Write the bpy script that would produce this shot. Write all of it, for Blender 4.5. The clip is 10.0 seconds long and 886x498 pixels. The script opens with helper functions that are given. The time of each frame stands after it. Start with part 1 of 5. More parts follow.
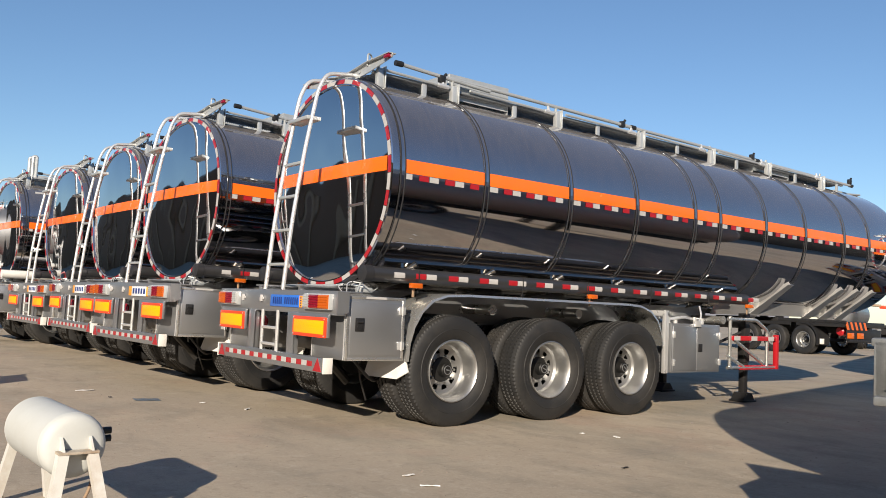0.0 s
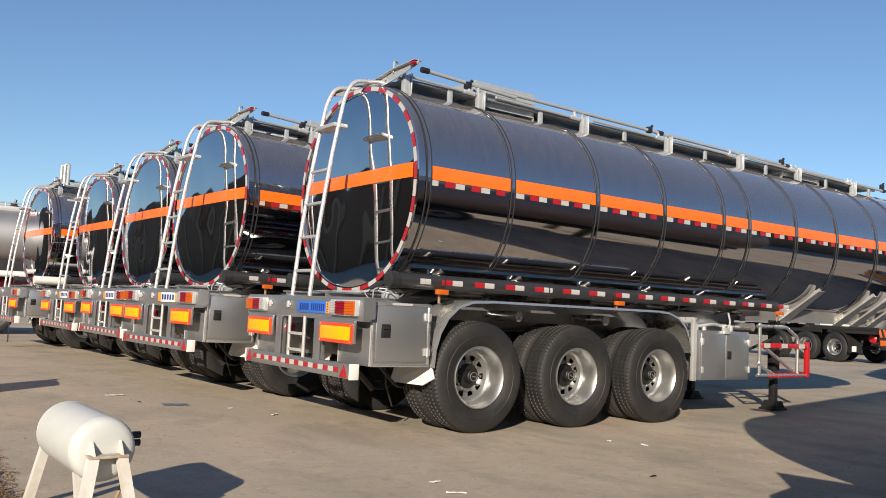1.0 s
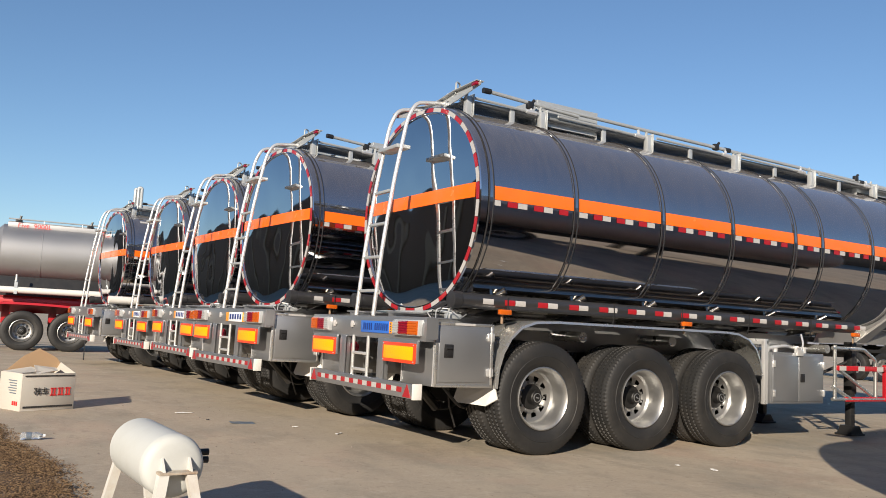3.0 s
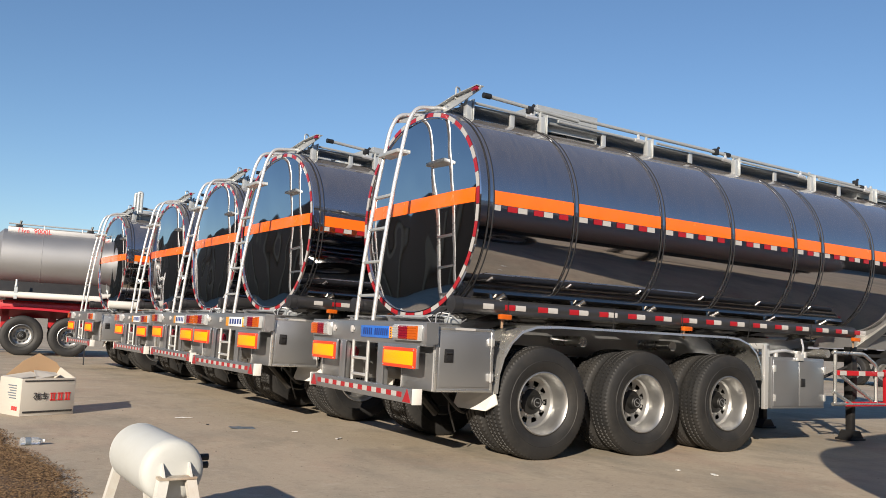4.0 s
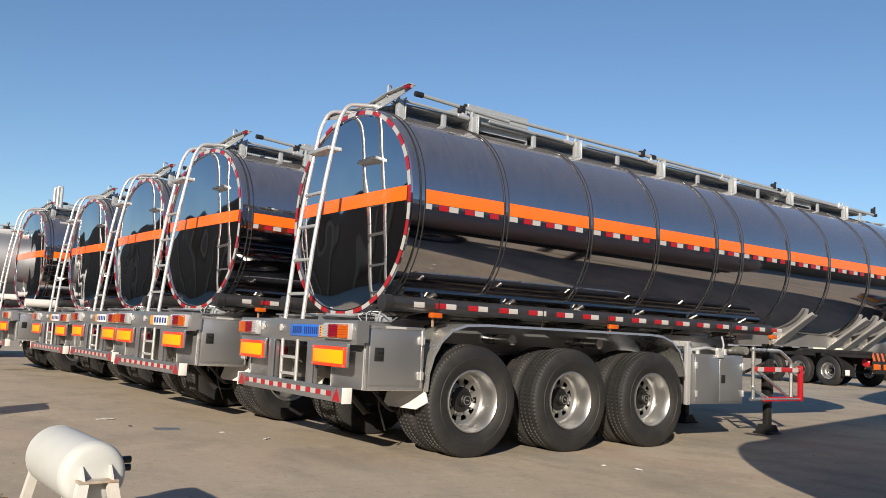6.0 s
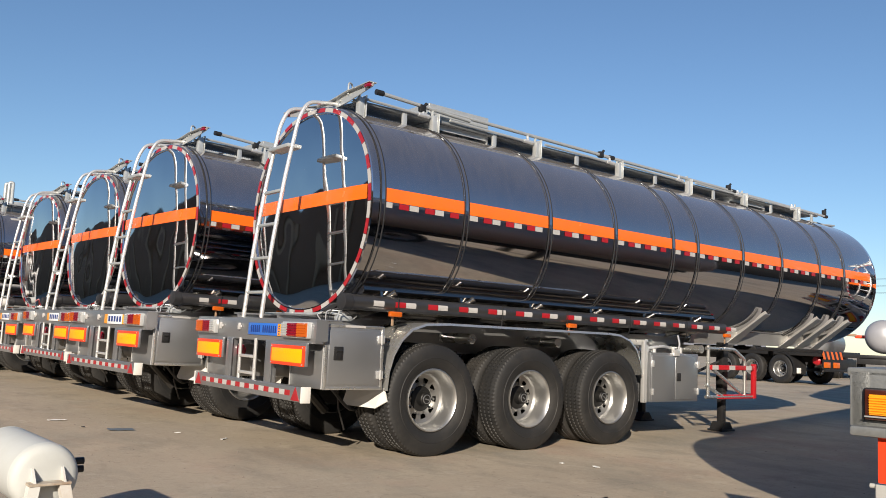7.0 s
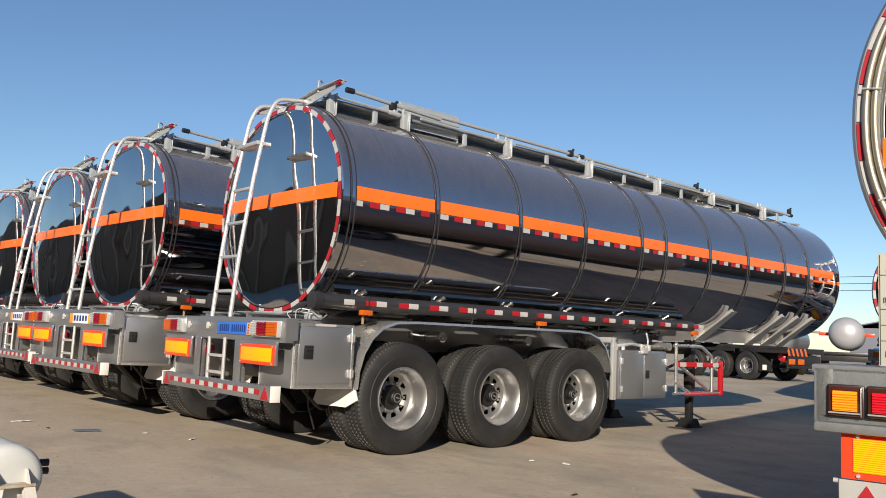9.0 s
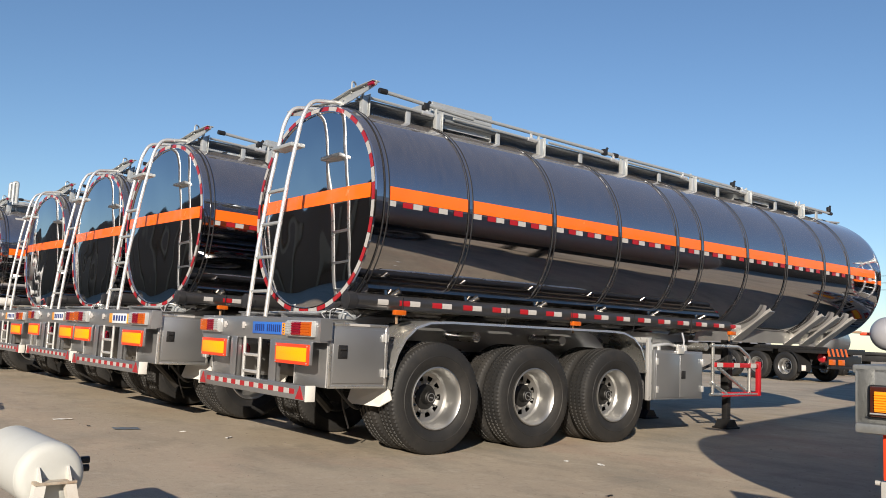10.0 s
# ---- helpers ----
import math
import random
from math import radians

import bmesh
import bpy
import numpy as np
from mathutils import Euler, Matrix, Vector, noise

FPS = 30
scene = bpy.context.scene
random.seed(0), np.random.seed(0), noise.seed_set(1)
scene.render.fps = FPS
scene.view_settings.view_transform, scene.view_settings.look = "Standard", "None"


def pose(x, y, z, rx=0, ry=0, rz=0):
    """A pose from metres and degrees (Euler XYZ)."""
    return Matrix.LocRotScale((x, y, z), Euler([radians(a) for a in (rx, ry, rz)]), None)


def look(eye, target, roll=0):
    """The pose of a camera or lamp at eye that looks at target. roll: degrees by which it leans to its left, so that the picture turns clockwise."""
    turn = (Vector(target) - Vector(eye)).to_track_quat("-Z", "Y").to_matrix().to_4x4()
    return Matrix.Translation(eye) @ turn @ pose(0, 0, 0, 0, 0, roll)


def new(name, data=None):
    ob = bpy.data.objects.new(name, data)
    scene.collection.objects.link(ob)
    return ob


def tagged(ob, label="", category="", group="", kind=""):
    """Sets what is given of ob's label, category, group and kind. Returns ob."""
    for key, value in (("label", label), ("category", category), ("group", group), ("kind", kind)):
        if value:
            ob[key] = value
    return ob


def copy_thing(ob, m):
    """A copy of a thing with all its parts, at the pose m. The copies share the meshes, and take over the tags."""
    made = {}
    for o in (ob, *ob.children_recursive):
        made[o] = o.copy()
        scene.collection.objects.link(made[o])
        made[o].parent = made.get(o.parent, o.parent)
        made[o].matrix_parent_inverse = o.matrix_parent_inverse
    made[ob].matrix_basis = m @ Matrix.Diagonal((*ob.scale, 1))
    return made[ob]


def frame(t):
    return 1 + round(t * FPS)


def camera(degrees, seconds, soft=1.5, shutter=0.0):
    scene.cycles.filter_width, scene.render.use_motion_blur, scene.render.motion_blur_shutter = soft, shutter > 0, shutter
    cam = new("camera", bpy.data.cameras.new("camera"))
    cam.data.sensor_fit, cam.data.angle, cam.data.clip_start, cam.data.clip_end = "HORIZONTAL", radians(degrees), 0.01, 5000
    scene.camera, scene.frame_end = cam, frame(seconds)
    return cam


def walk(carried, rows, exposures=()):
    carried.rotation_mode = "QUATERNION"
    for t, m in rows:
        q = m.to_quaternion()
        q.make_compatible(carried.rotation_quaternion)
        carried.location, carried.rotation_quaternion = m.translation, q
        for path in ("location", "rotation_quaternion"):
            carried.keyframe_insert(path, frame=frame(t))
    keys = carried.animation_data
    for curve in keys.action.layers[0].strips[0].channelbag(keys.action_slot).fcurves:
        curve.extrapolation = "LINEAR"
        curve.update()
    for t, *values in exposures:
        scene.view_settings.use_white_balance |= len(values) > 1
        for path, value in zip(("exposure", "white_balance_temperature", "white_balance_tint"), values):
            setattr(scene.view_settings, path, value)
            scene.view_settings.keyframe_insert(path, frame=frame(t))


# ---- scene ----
# ---------------------------------------------------------------- camera
EYE = (-3.654, -7.601, 1.156)
TURNS = [(0, -37.456, 3.932, -2.555), (0.5, -36.703, 3.992, -2.648), (1, -35.675, 4.284, -2.66),
         (1.5, -34.401, 4.629, -2.714), (2, -32.78, 4.946, -2.752), (2.5, -31.543, 5.213, -2.765),
         (4, -31.378, 5.775, -2.834), (4.5, -32.27, 5.835, -2.783), (5, -33.549, 5.864, -2.726),
         (5.5, -34.829, 5.877, -2.717), (7, -38.864, 5.948, -2.669), (7.5, -40.263, 5.98, -2.638),
         (8, -41.156, 6.006, -2.49), (8.5, -41.477, 5.984, -2.536), (9, -40.87, 5.928, -2.47),
         (9.5, -39.598, 5.859, -2.485), (10, -38.58, 5.82, -2.507)]
cam = camera(55.883, 10.0, soft=0.9)
walk(cam, [(t, pose(*EYE, 90 + p, r, y)) for t, y, p, r in TURNS], exposures=[(0, 0.60, 6280, 10), (10, 0.52, 6250, 10)])

# ---------------------------------------------------------------- light
SUN_EL, SUN_AZ = radians(21.0), math.atan2(-0.668, -0.744)      # where the sun stands, from +x
world = bpy.data.worlds.new("sky")
scene.world = world
world.use_nodes = True
wn, wl = world.node_tree.nodes, world.node_tree.links
sky = wn.new("ShaderNodeTexSky")
sky.sky_type, sky.sun_disc = "NISHITA", False
sky.sun_elevation, sky.sun_rotation = SUN_EL, math.pi / 2 - SUN_AZ
sky.air_density, sky.dust_density, sky.ozone_density = 1.0, 0.0, 3.6
wl.new(sky.outputs[0], wn["Background"].inputs[0])
wn["Background"].inputs[1].default_value = 0.078
sun_data = bpy.data.lights.new("sun", "SUN")
sun_data.energy, sun_data.angle, sun_data.color = 5.0, radians(0.5), (1.0, 0.86, 0.68)
sun = new("sun", sun_data)
sun_way = Vector((math.cos(SUN_EL) * math.cos(SUN_AZ), math.cos(SUN_EL) * math.sin(SUN_AZ), math.sin(SUN_EL)))
sun.matrix_world = look(sun_way * 50, (0, 0, 0))


# ---------------------------------------------------------------- materials
def surface(name, colour, rough=0.5, metal=0.0, vary=0.15, scale=6.0, grain=60.0, bump=0.1, wave=0.0, wave_scale=1.0,
            dirt=None, dirt_amount=0.0, rough_vary=0.1, per_object=0.0, coat=0.0, ripple=0.0):
    """A node material: colour varied at two scales, dirt in patches, fine relief and slow waviness."""
    m = bpy.data.materials.new(name)
    m.use_nodes = True
    n, l = m.node_tree.nodes, m.node_tree.links
    b = n["Principled BSDF"]
    co = n.new("ShaderNodeTexCoord")
    big, fine = n.new("ShaderNodeTexNoise"), n.new("ShaderNodeTexNoise")
    big.inputs["Scale"].default_value, big.inputs["Detail"].default_value = scale, 6
    fine.inputs["Scale"].default_value, fine.inputs["Detail"].default_value = grain, 3
    for t in (big, fine):
        l.new(co.outputs["Object"], t.inputs["Vector"])
    mix = n.new("ShaderNodeMix")
    mix.data_type = "RGBA"
    mix.inputs["A"].default_value = (*[c * (1 - vary) for c in colour], 1)
    mix.inputs["B"].default_value = (*[min(1, c * (1 + vary)) for c in colour], 1)
    add = n.new("ShaderNodeMath")
    add.operation = "MULTIPLY_ADD"
    add.inputs[1].default_value = 0.35
    l.new(fine.outputs[0], add.inputs[0])
    mul = n.new("ShaderNodeMath")
    mul.operation = "MULTIPLY"
    mul.inputs[1].default_value = 0.65
    l.new(big.outputs[0], mul.inputs[0])
    l.new(mul.outputs[0], add.inputs[2])
    l.new(add.outputs[0], mix.inputs["Factor"])
    out = mix.outputs["Result"]
    if per_object:
        info = n.new("ShaderNodeObjectInfo")
        hsv = n.new("ShaderNodeHueSaturation")
        rng = n.new("ShaderNodeMapRange")
        rng.inputs["To Min"].default_value, rng.inputs["To Max"].default_value = 1 - per_object, 1 + per_object
        l.new(info.outputs["Random"], rng.inputs["Value"])
        l.new(rng.outputs[0], hsv.inputs["Value"])
        l.new(out, hsv.inputs["Color"])
        out = hsv.outputs[0]
    if dirt:
        spots = n.new("ShaderNodeTexNoise")
        spots.inputs["Scale"].default_value, spots.inputs["Detail"].default_value = scale * 0.6, 8
        spots.inputs["Roughness"].default_value = 0.7
        l.new(co.outputs["Object"], spots.inputs["Vector"])
        ramp = n.new("ShaderNodeMapRange")
        ramp.inputs["From Min"].default_value, ramp.inputs["From Max"].default_value = 0.45, 0.75
        ramp.inputs["To Max"].default_value = dirt_amount
        l.new(spots.outputs[0], ramp.inputs["Value"])
        dm = n.new("ShaderNodeMix")
        dm.data_type = "RGBA"
        dm.inputs["B"].default_value = (*dirt, 1)
        l.new(ramp.outputs[0], dm.inputs["Factor"])
        l.new(out, dm.inputs["A"])
        out = dm.outputs["Result"]
    l.new(out, b.inputs["Base Color"])
    rr = n.new("ShaderNodeMapRange")
    rr.inputs["To Min"].default_value, rr.inputs["To Max"].default_value = max(0.01, rough - rough_vary), min(1, rough + rough_vary)
    l.new(big.outputs[0], rr.inputs["Value"])
    l.new(rr.outputs[0], b.inputs["Roughness"])
    b.inputs["Metallic"].default_value = metal
    b.inputs["Coat Weight"].default_value = coat
    bp = n.new("ShaderNodeBump")
    bp.inputs["Strength"].default_value, bp.inputs["Distance"].default_value = bump, 0.004
    l.new(fine.outputs[0], bp.inputs["Height"])
    if wave:
        wv = n.new("ShaderNodeTexNoise")
        wv.inputs["Scale"].default_value, wv.inputs["Detail"].default_value = wave_scale, 0
        shift, info = n.new("ShaderNodeVectorMath"), n.new("ShaderNodeObjectInfo")
        shift.operation = "MULTIPLY_ADD"
        shift.inputs[1].default_value = (6.0, 11.0, 4.0)
        l.new(info.outputs["Random"], shift.inputs[0])
        l.new(co.outputs["Object"], shift.inputs[2])
        l.new(shift.outputs[0], wv.inputs["Vector"])
        bw = n.new("ShaderNodeBump")
        bw.inputs["Strength"].default_value, bw.inputs["Distance"].default_value = 1.0, wave
        l.new(wv.outputs[0], bw.inputs["Height"])
        l.new(bw.outputs[0], bp.inputs["Normal"])
        if ripple:
            rp, br = n.new("ShaderNodeTexNoise"), n.new("ShaderNodeBump")
            rp.inputs["Scale"].default_value, rp.inputs["Detail"].default_value = wave_scale * 2.3, 0
            l.new(shift.outputs[0], rp.inputs["Vector"])
            br.inputs["Strength"].default_value, br.inputs["Distance"].default_value = 1.0, ripple
            l.new(rp.outputs[0], br.inputs["Height"])
            l.new(br.outputs[0], bw.inputs["Normal"])
    l.new(bp.outputs[0], b.inputs["Normal"])
    return m


M_MIRROR = surface("polished_steel", (0.52, 0.52, 0.55), 0.050, 1.0, 0.06, 2.0, 30, 0.0, 0.008, 1.1, (0.42, 0.40, 0.38), 0.25, 0.025)
M_HEAD = surface("pressed_steel_end", (0.60, 0.61, 0.63), 0.03, 1.0, 0.05, 2.0, 30, 0.0, 0.010, 1.1, None, 0, 0.02, ripple=0.0065)
M_TUBE = surface("dark_tube", (0.085, 0.085, 0.09), 0.34, 0.7, 0.15, 3.0, 90, 0.05, 0.0, 1, (0.14, 0.13, 0.12), 0.3)
M_POLISHED = surface("polished_plate", (0.66, 0.655, 0.64), 0.36, 0.75, 0.12, 4.0, 90, 0.03, 0.006, 3.0)
M_HUB = surface("black_hub", (0.006, 0.006, 0.006), 0.55, 0.0, 0.2, 8.0, 90, 0.05)
M_DARK_STEEL = surface("dark_polished_steel", (0.33, 0.31, 0.285), 0.17, 1.0, 0.15, 3.0, 90, 0.0, 0.004, 2.0)
M_STEEL = surface("brushed_aluminium", (0.37, 0.38, 0.395), 0.36, 0.76, 0.08, 3.0, 140, 0.06, 0.0, 1, (0.33, 0.32, 0.31), 0.2)
M_BRIGHT = surface("bright_aluminium", (0.72, 0.72, 0.70), 0.28, 0.85, 0.10, 5.0, 90, 0.08)
M_RIM = surface("alloy_rim", (0.42, 0.42, 0.415), 0.40, 0.92, 0.08, 6.0, 90, 0.05, 0, 1, (0.4, 0.38, 0.34), 0.3)
M_GALV = surface("galvanised_steel", (0.50, 0.52, 0.52), 0.42, 0.5, 0.15, 12.0, 70, 0.12)
M_LADDER = surface("ladder_tube", (0.72, 0.72, 0.71), 0.30, 0.6, 0.08, 8.0, 70, 0.05)
M_WHITE = surface("white_paint", (0.66, 0.65, 0.62), 0.42, 0.0, 0.06, 4.0, 70, 0.06, 0, 1, (0.55, 0.50, 0.40), 0.25)
M_WHITE_RUST = surface("white_paint_rusty", (0.60, 0.595, 0.56), 0.5, 0.0, 0.08, 9.0, 70, 0.1, 0, 1, (0.34, 0.19, 0.08), 0.42)
M_RUST_PLATE = surface("rust_stained_plate", (0.44, 0.40, 0.33), 0.7, 0.0, 0.15, 14.0, 80, 0.25, 0, 1, (0.20, 0.095, 0.04), 0.95)
M_RUST = surface("rusty_plate", (0.32, 0.22, 0.14), 0.75, 0.1, 0.3, 20.0, 80, 0.3)
M_RUBBER = surface("tyre_rubber", (0.014, 0.014, 0.0145), 0.62, 0.0, 0.25, 5.0, 60, 0.25, 0, 1, (0.075, 0.066, 0.055), 0.30)
M_BLACK = surface("black_steel", (0.014, 0.014, 0.015), 0.42, 0.0, 0.2, 5.0, 60, 0.1, 0, 1, (0.06, 0.055, 0.05), 0.2)
M_SEAL = surface("black_seal", (0.02, 0.02, 0.022), 0.5, 0.0, 0.2, 5.0, 60, 0.05)
M_MESH = surface("grating", (0.24, 0.25, 0.25), 0.5, 0.5, 0.2, 20.0, 80, 0.2)
M_ORANGE = surface("orange_tape", (0.92, 0.150, 0.008), 0.24, 0.0, 0.05, 5.0, 200, 0.1, 0.01, 5.0, coat=0.3)
M_AMBER_TAPE = surface("amber_reflector", (1.0, 0.40, 0.0), 0.35, 0.0, 0.04, 8.0, 200, 0.1)
M_RED_TAPE = surface("red_tape", (0.33, 0.012, 0.018), 0.36, 0.0, 0.12, 9.0, 200, 0.08, coat=0.3)
M_WHITE_TAPE = surface("white_tape", (0.42, 0.41, 0.40), 0.38, 0.0, 0.15, 25.0, 200, 0.08, coat=0.3)
M_RED = surface("red_paint", (0.40, 0.012, 0.018), 0.35, 0.0, 0.1, 4.0, 60, 0.05, coat=0.3)
M_RED_BORDER = surface("red_border", (0.80, 0.055, 0.015), 0.35, 0.0, 0.05, 9.0, 200, 0.08)
M_RED_LENS = surface("red_lens", (0.22, 0.006, 0.020), 0.12, 0.0, 0.15, 30.0, 150, 0.2, coat=0.6)
M_AMBER_LENS = surface("amber_lens", (0.50, 0.10, 0.008), 0.14, 0.0, 0.15, 30.0, 150, 0.2, coat=0.6)
M_CLEAR_LENS = surface("clear_lens", (0.46, 0.47, 0.47), 0.12, 0.2, 0.2, 40.0, 150, 0.3, coat=0.6)
M_BLUE_PLATE = surface("blue_plate", (0.03, 0.14, 0.55), 0.4, 0.0, 0.08, 9.0, 90, 0.05)
M_NAVY = surface("navy_lettering", (0.012, 0.035, 0.18), 0.4, 0.0, 0.05, 9.0, 90, 0.0)
M_PLATE_WHITE = surface("white_plate", (0.70, 0.72, 0.75), 0.4, 0.0, 0.05, 9.0, 90, 0.0)
M_PLATE_ORANGE = surface("orange_plate_end", (0.85, 0.33, 0.02), 0.4, 0.0, 0.05, 9.0, 90, 0.0)
M_CARD = surface("cardboard", (0.42, 0.28, 0.16), 0.85, 0.0, 0.1, 6.0, 60, 0.2)
M_BOX_WHITE = surface("printed_white_card", (0.48, 0.455, 0.405), 0.7, 0.0, 0.06, 5.0, 60, 0.15, 0, 1, (0.5, 0.45, 0.38), 0.35)
M_INK = surface("black_print", (0.03, 0.03, 0.03), 0.7, 0.0, 0.2, 20, 90, 0.0)
M_RED_INK = surface("red_print", (0.60, 0.03, 0.03), 0.6, 0.0, 0.1, 20, 90, 0.0)
M_ALU_TANK = surface("mill_finish_aluminium", (0.39, 0.39, 0.395), 0.58, 0.85, 0.06, 1.5, 40, 0.05, 0.004, 1.0)
M_GREY = surface("grey_paint", (0.16, 0.20, 0.25), 0.4, 0.2, 0.1, 3.0, 60, 0.05)
M_SIGN = surface("cream_sign_plate", (0.43, 0.43, 0.365), 0.4, 0.0, 0.03, 3.0, 60, 0.03)
M_PAPER = surface("paper_scrap", (0.72, 0.71, 0.68), 0.8, 0.0, 0.1, 20.0, 90, 0.1)
M_GRASS = surface("dry_grass", (0.22, 0.135, 0.06), 0.9, 0.0, 0.3, 9.0, 60, 0.2)
gn, gl = M_GRASS.node_tree.nodes, M_GRASS.node_tree.links
g_geo, g_ramp = gn.new("ShaderNodeNewGeometry"), gn.new("ShaderNodeValToRGB")
g_ramp.color_ramp.elements[0].color, g_ramp.color_ramp.elements[1].color = (0.075, 0.045, 0.024, 1), (0.21, 0.14, 0.072, 1)
g_ramp.color_ramp.elements.new(0.55).color = (0.135, 0.082, 0.042, 1)
gl.new(g_geo.outputs["Random Per Island"], g_ramp.inputs[0])
gl.new(g_ramp.outputs[0], gn["Principled BSDF"].inputs["Base Color"])
M_SOIL = surface("dry_soil", (0.135, 0.086, 0.05), 0.95, 0.0, 0.4, 6.0, 60, 1.0)
M_TANK_WHITE = surface("weathered_white_paint", (0.50, 0.515, 0.50), 0.66, 0.0, 0.05, 3.0, 60, 0.06, 0, 1, (0.36, 0.35, 0.30), 0.35)
M_DULL = surface("dull_grey_paint", (0.33, 0.33, 0.35), 0.4, 0.2, 0.1, 2.0, 20, 0.0)
# the haze over the far sheds is put into these two flat colours
M_HAZE = surface("distant_haze_grey", (0.14, 0.15, 0.18), 0.9, 0.0, 0.1, 0.05, 0.5, 0.0)
M_HAZE_RED = surface("distant_haze_pink", (0.17, 0.12, 0.13), 0.9, 0.0, 0.1, 0.05, 0.5, 0.0)


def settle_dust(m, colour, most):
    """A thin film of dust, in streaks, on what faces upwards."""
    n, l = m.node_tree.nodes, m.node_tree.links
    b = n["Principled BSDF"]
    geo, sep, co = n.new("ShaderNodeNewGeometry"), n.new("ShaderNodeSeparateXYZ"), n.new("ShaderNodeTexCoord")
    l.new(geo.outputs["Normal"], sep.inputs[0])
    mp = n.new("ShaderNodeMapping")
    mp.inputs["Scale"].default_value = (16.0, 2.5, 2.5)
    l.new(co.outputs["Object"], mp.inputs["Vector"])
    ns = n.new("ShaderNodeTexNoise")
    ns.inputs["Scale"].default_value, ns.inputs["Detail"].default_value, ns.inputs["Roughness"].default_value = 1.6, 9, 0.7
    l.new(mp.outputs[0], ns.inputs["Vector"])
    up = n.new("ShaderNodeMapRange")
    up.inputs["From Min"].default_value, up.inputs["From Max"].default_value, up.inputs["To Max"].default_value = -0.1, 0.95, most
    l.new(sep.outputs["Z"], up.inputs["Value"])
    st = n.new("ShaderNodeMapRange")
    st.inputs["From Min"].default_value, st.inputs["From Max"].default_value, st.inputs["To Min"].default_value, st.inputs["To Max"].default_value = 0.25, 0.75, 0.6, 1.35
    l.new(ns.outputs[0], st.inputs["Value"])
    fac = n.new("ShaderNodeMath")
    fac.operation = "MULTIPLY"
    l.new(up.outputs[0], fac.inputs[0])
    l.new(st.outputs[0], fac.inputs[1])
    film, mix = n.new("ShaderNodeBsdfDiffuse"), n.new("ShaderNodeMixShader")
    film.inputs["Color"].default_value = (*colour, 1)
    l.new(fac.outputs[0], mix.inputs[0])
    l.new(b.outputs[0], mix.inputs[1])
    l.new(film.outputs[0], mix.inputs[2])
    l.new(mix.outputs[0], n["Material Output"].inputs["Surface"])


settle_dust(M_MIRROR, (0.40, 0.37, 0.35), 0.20)


